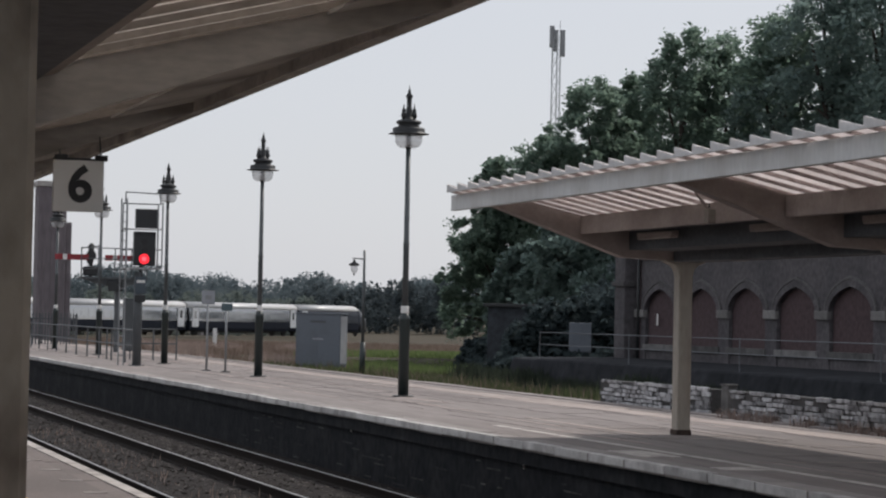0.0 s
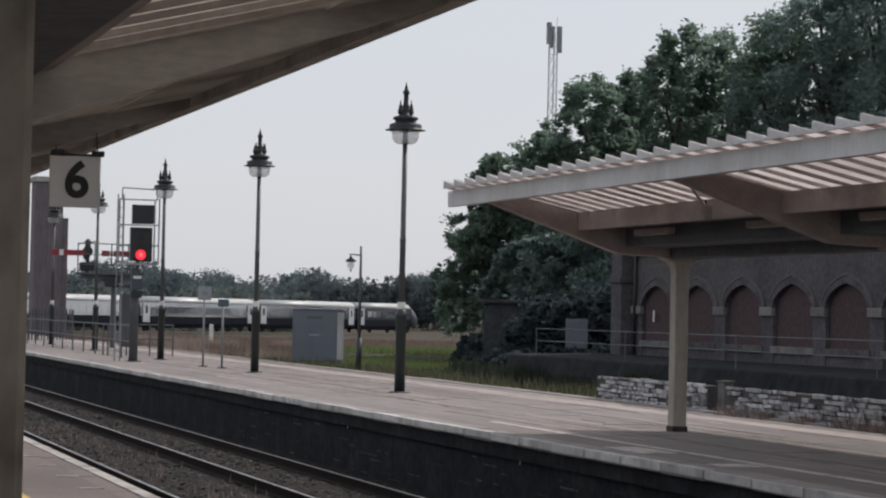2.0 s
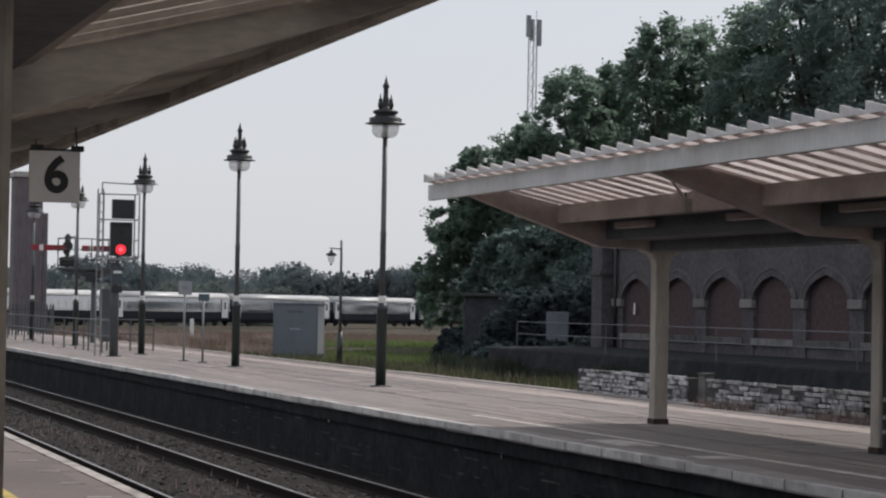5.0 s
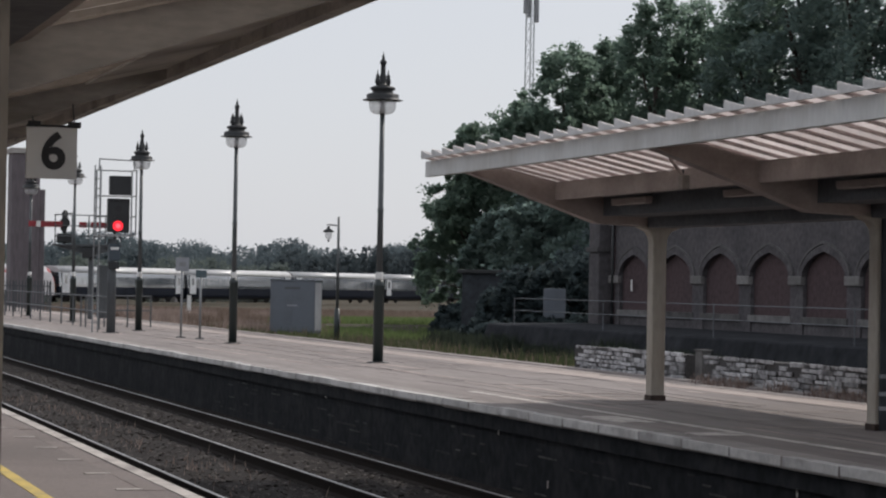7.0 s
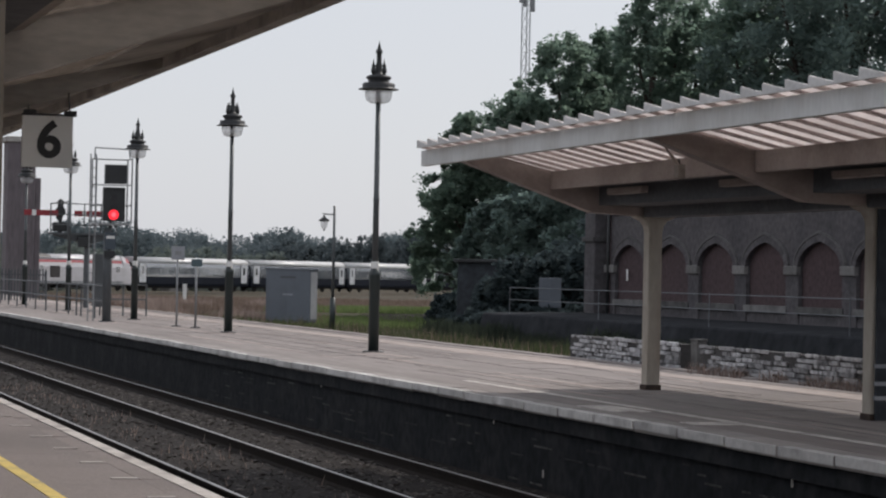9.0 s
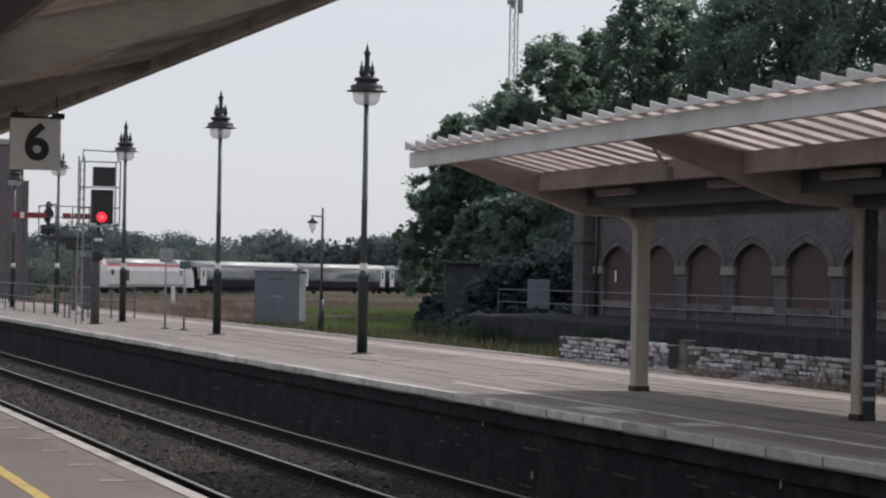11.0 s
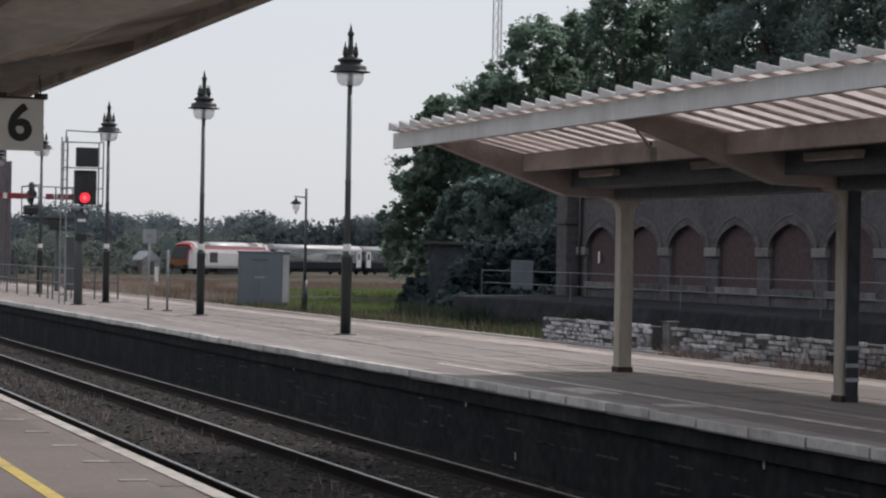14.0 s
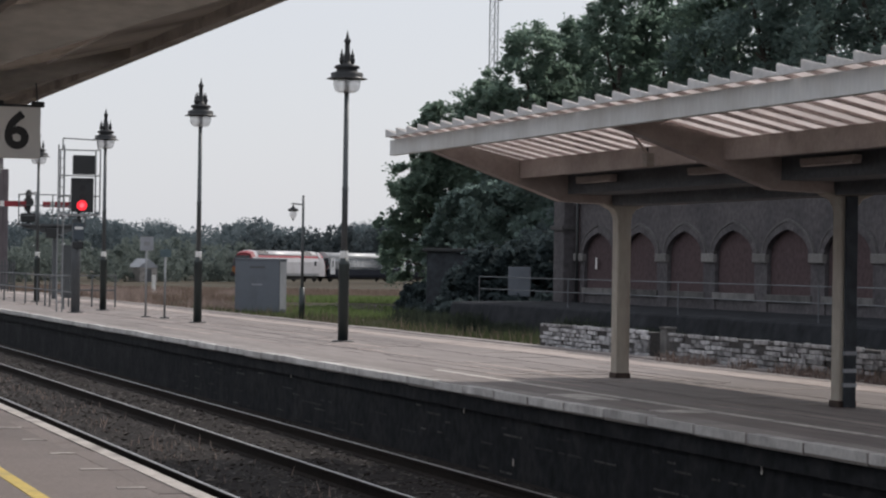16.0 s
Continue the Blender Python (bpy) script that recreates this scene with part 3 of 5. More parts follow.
def lamp_post():
    t = thing("street_lamp", (0, 0, 0), "dark green ornate iron lamp post with glass lantern", "lamp post", "ornate lamp posts")
    part("base_plate", lathe(B(), [(0.22, 0.0), (0.22, 0.015), (0.16, 0.03)], 20), "iron_black", t)
    part("lower_column", lathe(B(), [(0.105, 0.0), (0.105, 1.5), (0.115, 1.52), (0.115, 1.56), (0.09, 1.6), (0.075, 1.66)], 20), "iron_green", t, "thick dark green lower column")
    part("band", lathe(B(), [(0.078, 1.66), (0.08, 1.67), (0.08, 1.79), (0.078, 1.8)], 20), "white_plate", t, "white band on the column")
    part("upper_pole", lathe(B(), [(0.062, 1.8), (0.058, 3.0), (0.064, 3.02), (0.064, 3.06), (0.055, 3.08), (0.047, 5.2)], 16), "iron_pole", t, "slim grey-green upper pole")
    lan = part("lantern_hood", lathe(B(), [(0.05, 5.2), (0.36, 5.215), (0.405, 5.222), (0.405, 5.232), (0.33, 5.25), (0.32, 5.27), (0.325, 5.335), (0.3, 5.35), (0.22, 5.37), (0.2, 5.41), (0.25, 5.44), (0.252, 5.475), (0.21, 5.5), (0.1, 5.53),
                                                (0.07, 5.58), (0.066, 5.72), (0.05, 5.76), (0.048, 5.93), (0.066, 5.96), (0.066, 6.0), (0.035, 6.04), (0.026, 6.1), (0.012, 6.14), (0.004, 6.2)], 20), "iron_black", t, "tiered dark iron lantern hood with a spike")
    for i in range(4):
        a = i * math.tau / 4 + 0.5
        x, y = 0.15 * math.cos(a), 0.15 * math.sin(a)
        part("finial", lathe(B(), [(0.03, 5.48), (0.03, 5.54), (0.052, 5.57), (0.05, 5.63), (0.03, 5.66), (0.042, 5.69), (0.02, 5.73), (0.006, 5.82)], 8, x, y), "iron_black", lan)
    part("globe", lathe(B(), [(0.062, 4.99), (0.11, 4.955), (0.17, 4.955), (0.235, 5.0), (0.268, 5.08), (0.275, 5.2)], 20), "lamp_glass", t, "clear bulbous lantern glass")
    part("lamp_tube", lathe(B(), [(0.056, 4.93), (0.056, 5.21)], 10), "iron_black", t)
    return t


def signal_head():
    """A colour-light signal showing red, with its caged ladder platform."""
    t = thing("railway_signal", (11.54, 68.85, 0), "black colour-light railway signal showing red on a grey post", "railway signal")
    part("post", lathe(B(), [(0.13, 0.0), (0.13, 2.72), (0.10, 2.74)], 16), "steel_dull", t, "grey tubular post")
    part("base_plate", box(B(), -0.2, 0.2, -0.2, 0.2, 0, 0.03), "steel_dull", t)
    head = part("signal_head", box(B(), -0.17, 0.47, -0.1, 0.12, 2.93, 3.92, 0.03), "iron_black", t, "black signal head")
    part("hood", box(B(), -0.12, 0.42, -0.16, -0.1, 3.86, 3.9), "iron_black", head)
    for i, z in enumerate((3.12, 3.37, 3.62)):
        bm = B()
        rod(bm, (0.13, -0.12, z), (0.13, -0.102, z), 0.15 if i == 0 else 0.1, n=24)
        lens = part("lens", bm, "red_light" if i == 0 else "dark_lens", head, "glowing red lens" if i == 0 else "dark unlit lens")
        if i == 0:
            bm = B()
            rod(bm, (0.13, -0.126, z), (0.13, -0.121, z), 0.07, n=20)
            part("bulb", bm, "red_core", lens)
    part("route_box", box(B(), -0.13, 0.5, -0.1, 0.1, 4.02, 4.58, 0.02), "iron_black", t, "black route indicator box")
    part("walkway", box(B(), -0.42, 0.62, -0.3, 0.5, 2.83, 2.87), "steel_grey", t, "thin grey maintenance platform")
    for x in (-0.42, 0.62):
        for y in (-0.28, 0.48):
            bm = B()
            rod(bm, (x, y, 2.85), (x, y, 4.75), 0.022, n=6)
            part("guard_post", bm, "steel_grey", t)
    for z in (3.4, 4.0, 4.75):
        for (a, b) in (((-0.42, 0.48, z), (0.62, 0.48, z)), ((-0.42, -0.28, z), (-0.42, 0.48, z)), ((0.62, -0.28, z), (0.62, 0.48, z))):
            bm = B()
            rod(bm, a, b, 0.02, n=6)
            part("guard_rail", bm, "steel_grey", t)
    bm = B()
    rod(bm, (-0.42, 0.1, 5.07), (0.55, 0.1, 5.04), 0.02, n=6)
    part("top_rail", bm, "steel_grey", t)
    for x in (-0.42, 0.62):
        bm = B()
        rod(bm, (x, 0.1, 4.75), (x * 0.97, 0.1, 5.06), 0.02, n=6)
        part("hoop", bm, "steel_grey", t)
    for x in (-0.46, -0.3):
        bm = B()
        rod(bm, (x, 0.55, 0.0), (x, 0.55, 4.9), 0.022, n=6)
        part("ladder_side", bm, "steel_grey", t)
    for i in range(16):
        bm = B()
        rod(bm, (-0.46, 0.55, 0.3 + i * 0.28), (-0.3, 0.55, 0.3 + i * 0.28), 0.014, n=5)
        part("rung", bm, "steel_grey", t)
    part("number_plate", box(B(), -0.12, 0.2, -0.17, -0.14, 2.1, 2.6, 0.01), "blue_plate", t, "small blue identification plate")
    part("plate_bar", box(B(), -0.08, 0.16, -0.176, -0.171, 2.42, 2.5), "white_plate", t)
    part("junction_box", box(B(), -0.14, 0.18, -0.2, -0.12, 1.86, 2.06, 0.01), "iron_black", t)
    return t


def semaphore():
    """A bracket semaphore beyond the platform end, two red arms at danger."""
    t = thing("semaphore_signal", (12.9, 92.0, 0), "old bracket semaphore signal with horizontal red arms", "semaphore signal")
    part("mast", box(B(), 1.6, 1.8, -0.1, 0.1, 0.0, 2.9, 0.02), "steel_dull", t, "grey steel mast")
    part("bracket", box(B(), 0.2, 2.85, -0.25, 0.25, 2.82, 2.9), "steel_dull", t)
    part("bracket_truss", loft(B(), [[(0.3, y, 2.82), (2.8, y, 2.82), (1.95, y, 2.5), (1.45, y, 2.5)] for y in (-0.1, 0.1)]), "steel_dull", t)
    for x in (0.25, 0.9, 1.55, 2.2, 2.8):
        bm = B()
        rod(bm, (x, -0.22, 2.9), (x, -0.22, 4.02), 0.022, n=6)
        part("rail_post", bm, "steel_dull", t)
    for z in (3.2, 3.6, 4.02):
        bm = B()
        rod(bm, (0.25, -0.22, z), (2.8, -0.22, z), 0.02, n=6)
        part("hand_rail", bm, "steel_dull", t)
    for px in (0.66, 2.6):
        bm = B()
        rod(bm, (px, 0, 2.9), (px, 0, 4.2), 0.07, n=10)
        part("doll_post", bm, "iron_black", t)
        arm = part("arm", box(B(), px - 1.42, px - 0.12, -0.12, -0.08, 3.54, 3.76, 0.006), "red_arm", t, "red semaphore arm with a white band")
        part("arm_band", box(B(), px - 1.12, px - 0.96, -0.127, -0.121, 3.54, 3.76), "white_plate", arm)
        bm = B()
        rod(bm, (px - 0.02, -0.11, 3.72), (px - 0.02, -0.05, 3.72), 0.2, n=14)
        rod(bm, (px - 0.06, -0.11, 3.5), (px - 0.06, -0.05, 3.5), 0.13, n=12)
        part("spectacle", bm, "iron_black", t, "black spectacle casting")
        part("lamp_case", box(B(), px - 0.1, px + 0.1, -0.05, 0.2, 3.85, 4.15, 0.02), "iron_black", t)
        bm = B()
        rod(bm, (px - 0.42, -0.04, 4.0), (px + 0.3, -0.04, 4.1), 0.025, n=6)
        part("lever", bm, "iron_black", t)
    part("balance_weight", box(B(), 0.35, 1.0, -0.15, 0.15, 2.95, 3.3, 0.06), "iron_black", t)
    part("counter_box", box(B(), 1.3, 1.85, -0.3, -0.17, 2.35, 2.75, 0.03), "iron_black", t)
    return t


def railing(name, pts, z0, posts, height=1.05, mat="steel_dull", label="thin grey metal railing beside the platform", r=0.024):
    t = thing(name, (pts[0][0], pts[0][1], z0), label, "railing", "railings")
    a, b = Vector((0, 0, 0)), Vector((pts[1][0] - pts[0][0], pts[1][1] - pts[0][1], 0))
    pm = B()
    rod(pm, (0, 0, 0), (0, 0, height), r * 1.15, n=6)
    me = mesh("post", pm, mat)
    for i in range(posts + 1):
        piece("post", me, t, a.lerp(b, i / posts))
    for z in (height - 0.03, height * 0.52):
        bm = B()
        rod(bm, a + Vector((0, 0, z)), b + Vector((0, 0, z)), r, n=6)
        part("rail", bm, mat, t)
    return t


def cabinet():
    t = thing("equipment_cabinet", (20.95, 84.5, -0.3), "plain grey metal trackside equipment cabinet", "cabinet", rz=-34)
    part("plinth", box(B(), -0.84, 0.84, -0.36, 0.36, 0.0, 0.07, 0.01), "concrete_dark", t)
    part("body", box(B(), -0.86, 0.86, -0.38, 0.38, 0.07, 1.93, 0.015), "cabinet_grey", t)
    for x in (-0.424, 0.424):
        part("door", box(B(), x - 0.422, x + 0.422, -0.392, -0.382, 0.12, 1.88, 0.003), "cabinet_grey", t)
    part("roof_cap", box(B(), -0.89, 0.89, -0.41, 0.41, 1.93, 1.98, 0.01), "cabinet_grey", t)
    # this side is a paler grey to show the sun on it
    part("side_panel", box(B(), 0.862, 0.872, -0.35, 0.35, 0.14, 1.86, 0.004), "cabinet_pale", t, "sunlit side of the cabinet, the sun put into its paler grey")
    part("label_bar", box(B(), -0.2, 0.2, -0.4, -0.394, 1.0, 1.06), "cabinet_pale", t)
    part("vent", box(B(), -0.3, 0.3, -0.398, -0.394, 1.62, 1.7), "steel_dull", t)
    return t


def platform_sign():
    """Hanging number sign under the near canopy."""
    t = thing("platform_sign", (2.46, 17.44, 2.297), "white hanging platform sign with a black six", "sign")
    part("panel", box(B(), -0.185, 0.185, -0.02, 0.02, 0.0, 0.377, 0.006), "white_plate", t)
    cu = bpy.data.curves.new("digit", "FONT")
    cu.body, cu.size, cu.align_x, cu.align_y, cu.extrude, cu.offset = "6", 0.365, "CENTER", "CENTER", 0.001, 0.011
    tmp = bpy.data.objects.new("digit", cu)
    me = bpy.data.meshes.new_from_object(tmp)
    me.materials.append(M["black_print"])
    d = new("digit", me)
    d.parent = t
    d.matrix_basis = pose(0.01, -0.0225, 0.19, 90, 0, 0)
    tagged(d, "black digit six")
    for x in (-0.13, 0.165):
        bm = B()
        rod(bm, (x, 0, 0.377), (x, 0.1, 0.46 + 0.1 * (x > 0)), 0.006, n=6)
        part("hanger", bm, "iron_black", t)
        part("clamp", box(B(), x - 0.045, x + 0.045, -0.03, 0.03, 0.377, 0.42, 0.005), "iron_black", t)
    part("top_bar", box(B(), -0.185, 0.185, -0.012, 0.012, 0.377, 0.395), "iron_black", t)
    return t


def post_sign(x, y, h, w, ph, mat_plate, label, two=False):
    t = thing("sign_post", (x, y, 0), label, "sign", "small signs on posts")
    bm = B()
    rod(bm, (0, 0, 0), (0, 0, h), 0.03, n=8)
    part("post", bm, "steel_grey", t)
    part("foot", box(B(), -0.12, 0.12, -0.05, 0.05, 0, 0.03), "steel_dull", t)
    part("plate", box(B(), -w / 2, w / 2, -0.05, -0.03, h - ph, h, 0.006), mat_plate, t)
    if two:
        part("print_bar", box(B(), -w * 0.25, w * 0.25, -0.056, -0.051, h - ph * 0.65, h - ph * 0.35), "steel_grey", t)
    return t


def palisade(x0, x1, y, height):
    """Pointed steel pales on two rails across the far platform's end."""
    t = thing("palisade_fence", (x0, y, 0.0), "dark steel palisade fence across the platform end", "fence")
    span = x1 - x0
    for z in (0.35, height - 0.3):
        part("rail", box(B(), 0.0, span, 0.02, 0.06, z - 0.03, z + 0.03), "steel_dull", t)
    pts = [(-0.034, 0.0), (0.034, 0.0), (0.034, height - 0.09), (0.0, height), (-0.034, height - 0.09)]
    pale = mesh("pale", loft(B(), [[(px, yy, pz) for px, pz in pts] for yy in (0.0, 0.018)]), "steel_dull")
    n = int(span / 0.14)
    for i in range(n + 1):
        piece("pale", pale, t, (i * span / n, 0, 0))
    for i in range(4):
        part("post", box(B(), i * span / 3 - 0.05, i * span / 3 + 0.05, 0.065, 0.165, 0.0, height - 0.1), "steel_dull", t)
    return t


def shed():
    """A small pale-gabled shed behind the far railway."""
    t = thing("lineside_shed", (56.9, 290.0, -1.18), "small pale gabled shed among bushes beyond the railway", "shed", rz=15)
    # pale gable; wall and roof colours are also paled for haze
    part("wall", box(B(), -1.2, 1.2, -1.6, 1.6, 0.0, 1.8), "pale_stone", t)
    pts = [(-1.35, 1.79), (1.35, 1.79), (0.0, 2.9)]
    part("roof", loft(B(), [[(px, yy, pz) for px, pz in pts] for yy in (-1.7, 1.7)]), "cabinet_pale", t)
    part("door", box(B(), -0.4, 0.4, -1.63, -1.605, 0.0, 1.6, 0.01), "steel_dull", t)
    return t


def small_lamp():
    t = thing("bracket_lamp", (17.53, 65.8, -0.1), "slim dark lamp post with a hanging side lantern", "lamp post")
    bm = B()
    rod(bm, (0, 0, 0), (0, 0, 0.95), 0.085, 0.08, n=12)
    part("lower_column", bm, "iron_green", t)
    bm = B()
    rod(bm, (0, 0, 0.95), (0, 0, 3.58), 0.045, 0.035, n=10)
    part("upper_pole", bm, "iron_pole", t)
    bm = B()
    rod(bm, (0, 0, 3.32), (-0.36, -0.05, 3.34), 0.02, n=6)
    part("arm", bm, "iron_pole", t)
    lan = part("lantern", lathe(B(), [(0.03, 3.3), (0.04, 3.24), (0.15, 3.17), (0.16, 3.13), (0.1, 3.12)], 14, -0.31, -0.04), "iron_black", t, "dark bell-shaped hanging lantern")
    part("glass", lathe(B(), [(0.1, 3.118), (0.105, 3.02), (0.08, 2.95), (0.03, 2.9)], 14, -0.31, -0.04), "lamp_glass", lan, "clear glass globe")
    part("finial", lathe(B(), [(0.03, 2.9), (0.035, 2.88), (0.01, 2.84)], 10, -0.31, -0.04), "iron_black", lan)
    return t


def dwarf_wall():
    """Low wall of roughly painted blocks along the back of the island, with a gap and broken ends."""
    for (ya, yb) in ((37.9, 43.4), (20.0, 37.1)):
        bm = box(B(), 16.36, 16.62, ya + 0.04, yb - 0.04, -0.1, 0.44)
        w = tagged(new("dwarf_wall", mesh("dwarf_wall", bm, "mortar")), "low wall of flaking white-painted stone blocks", "wall", "low platform walls")
        shapes = []
        for k in range(6):
            L = (0.28, 0.36, 0.5, 0.6, 0.2, 0.44)[k]
            b = box(B(), -0.02, 0.02, -L / 2 + 0.008, L / 2 - 0.008, -0.036, 0.036)
            for v in b.verts:
                v.co += Vector((RND.uniform(-0.008, 0.008), RND.uniform(-0.008, 0.008), RND.uniform(-0.008, 0.008)))
            bmesh.ops.bevel(b, geom=list(b.edges), offset=0.008, segments=1, affect="EDGES")
            shapes.append((L, mesh("stone_block", b, "painted_block")))
        for r in range(6):
            y = ya + RND.uniform(0, 0.1)
            while y < yb - 0.2:
                L, me = RND.choice(shapes)
                if y + L > yb + 0.05:
                    break
                if RND.random() > (0.1, 0.08, 0.1, 0.1, 0.14, 0.3)[r]:
                    piece("stone_block", me, w, (16.345 + RND.uniform(-0.02, 0.012), y + L / 2, 0.03 + r * 0.08 + RND.uniform(-0.008, 0.008)), RND.uniform(-0.04, 0.04), (1, RND.uniform(0.88, 1.04), RND.uniform(0.7, 1.1)))
                y += L
    t = thing("wall_post", (16.5, 37.5, -0.05), "short dark post in the gap of the low wall", "post")
    part("shaft", box(B(), -0.09, 0.09, -0.14, 0.14, 0, 0.56, 0.02), "mid_stone", t)
    part("cap", box(B(), -0.1, 0.1, -0.16, 0.16, 0.56, 0.6, 0.01), "mid_stone", t)


# ---- the arcaded building behind ----
ARC_X, ARC_STEP, ARC_Y = 25.0, 2.93, 58.73


def arch_points(w, spring, apex, n=7):
    """A pointed arch outline from its left foot over the apex to its right foot."""
    pts = []
    big = 1.45 * w
    end = math.acos((big - w) / big)
    for i in range(n + 1):
        a = end * i / n
        pts.append((-w + big - big * math.cos(a), spring + (apex - spring) * math.sin(a) / math.sin(end)))
    pts[-1] = (0.0, apex)
    right = [(-x, z) for x, z in pts[::-1]][1:]
    return pts + right


def hood_band(outer, inner):
    return loft(B(), [[(-0.06, *o), (-0.06, *i), (0.0, *i), (0.0, *o)] for o, i in zip(outer, inner)])


def arcade():
    t = thing("arcade_building", (ARC_X, ARC_Y, -0.4), "long dark red brick building with blind pointed arches", "building")
    y_lo, y_hi, ztop = -34.0, 5.5, 5.2
    part("back_wall", box(B(), 0.105, 6.0, y_lo, y_hi, 0.0, ztop), "red_brick", t, "recessed dark red brick panels")
    # front skin with the arched openings left out, bay by bay
    opening = arch_points(1.12, 2.3, 2.92)
    skins = B()
    nb = 13
    loc = [k * -ARC_STEP for k in range(-1, nb)]
    for cy in loc:
        out = [(cy + p, z) for p, z in opening]
        ya, yb = cy - ARC_STEP / 2, cy + ARC_STEP / 2
        base = 0.0
        polys = [[(ya, base), (out[0][0], base), (out[0][0], out[0][1]), (ya, out[0][1])], [(out[-1][0], base), (yb, base), (yb, out[-1][1]), (out[-1][0], out[-1][1])]]
        half = len(out) // 2
        for i in range(half):
            polys.append([(ya, out[i][1]), (out[i][0], out[i][1]), (out[i + 1][0], out[i + 1][1]), (ya, out[i + 1][1])])
        for i in range(half, len(out) - 1):
            polys.append([(out[i][0], out[i][1]), (yb, out[i][1]), (yb, out[i + 1][1]), (out[i + 1][0], out[i + 1][1])])
        polys.append([(ya, out[half][1]), (yb, out[half][1]), (yb, ztop), (ya, ztop)])
        for pl in polys:
            loft(skins, [[(0.0, y, z) for y, z in pl], [(0.1, y, z) for y, z in pl]])
    part("front_wall", skins, "dark_brick", t, "sooty brown brick front")
    # voussoirs, capitals and sills as separate stones
    outer = arch_points(1.28, 2.3, 3.09, 6)
    inner = arch_points(1.11, 2.3, 2.91, 6)
    vs = []
    for i in range(len(outer) - 1):
        q = [outer[i], outer[i + 1], inner[i + 1], inner[i]]
        vs.append(mesh("arch_stone", loft(B(), [[(x, y, z) for y, z in q] for x in (-0.05, 0.02)]), "dark_brick"))
    cap = mesh("capital", box(B(), -0.07, 0.05, -0.36, 0.36, 2.12, 2.34, 0.02), "cap_stone")
    hood = mesh("hood_mould", hood_band(arch_points(1.35, 2.3, 3.165, 8), arch_points(1.285, 2.3, 3.1, 8)), "dull_stone")
    sill = mesh("sill", box(B(), -0.04, 0.1, -1.2, 1.2, 1.2, 1.37, 0.012), "mid_stone")
    course = mesh("panel_base", box(B(), 0.03, 0.102, -1.1, 1.1, 0.0, 1.2), "dark_brick")
    for cy in loc:
        for me in vs:
            piece("arch_stone", me, t, (0, cy, 0))
        piece("hood_mould", hood, t, (0, cy, 0))
        piece("capital", cap, t, (0, cy + ARC_STEP / 2, 0))
        piece("sill", sill, t, (0, cy, 0))
        piece("panel_base", course, t, (0, cy, 0))
    part("corner_pier", box(B(), -0.35, 0.5, y_hi - 0.7, y_hi + 0.1, 0.0, ztop + 0.1, 0.04), "dark_brick", t, "brown brick corner buttress")
    part("corner_cap", box(B(), -0.42, 0.5, y_hi - 0.76, y_hi + 0.16, 3.0, 3.14, 0.02), "dull_stone", t)
    part("string_course", box(B(), -0.06, 0.1, y_lo, y_hi - 0.7, 3.75, 3.9), "dark_brick", t)
    part("parapet", box(B(), -0.1, 6.1, y_lo, y_hi + 0.1, ztop, ztop + 0.15), "pale_stone", t)
    bm = B()
    rod(bm, (-0.08, 4.4, 0.3), (-0.08, 4.4, 5.0), 0.05, n=8)
    part("drain_pipe", bm, "iron_black", t)
    part("wall_plate", box(B(), -0.012, -0.002, 3.07, 3.17, 1.9, 2.22), "white_plate", t, "small white plate")
    return t


def sidings():
    """Dark retaining bank and hut in front of the arcade."""
    bm = B()
    pts = [(21.5, -0.6), (21.8, 0.46), (21.85, 0.5), (25.1, 0.55), (25.1, -0.8), (21.5, -0.8)]
    loft(bm, [[(x, y, z) for x, z in pts] for y in (10, 65)])
    setting("bank", bm, "bank_face", "dark sooty retaining wall below the brick building", "bank")
    railing("pipe_railing", ((22.0, 63.2), (22.0, 22.0)), 0.5, 6, 0.77, "pipe_grey", "thin pale two-rail pipe railing before the building", 0.012)
    t = thing("switch_box", (24.3, 66.2, 0.53), "pale grey double-door switch box", "cabinet", rz=-20)
    part("body", box(B(), -0.33, 0.33, -0.2, 0.2, 0.12, 1.0, 0.015), "cabinet_grey", t)
    for x in (-0.16, 0.16):
        part("door", box(B(), x - 0.15, x + 0.15, -0.215, -0.203, 0.17, 0.96, 0.005), "cabinet_grey", t)
    for x in (-0.3, 0.3):
        part("leg", box(B(), x - 0.04, x + 0.04, -0.15, 0.15, 0.0, 0.12), "steel_dull", t)
    t = thing("lineside_hut", (28.0, 78.0, -0.5), "dark flat-roofed lineside hut under the trees", "hut", rz=-20)
    part("wall", box(B(), -2.6, 2.2, -1.2, 1.2, 0, 2.5, 0.02), "hut_dark", t)
    part("roof", box(B(), -2.75, 2.35, -1.35, 1.35, 2.5, 2.62, 0.02), "iron_black", t)
    part("door", box(B(), 0.6, 1.4, -1.24, -1.205, 0.05, 2.0, 0.01), "iron_black", t)
    part("sign_plate", box(B(), -1.25, -0.75, -1.24, -1.205, 2.32, 2.42), "cabinet_pale", t)


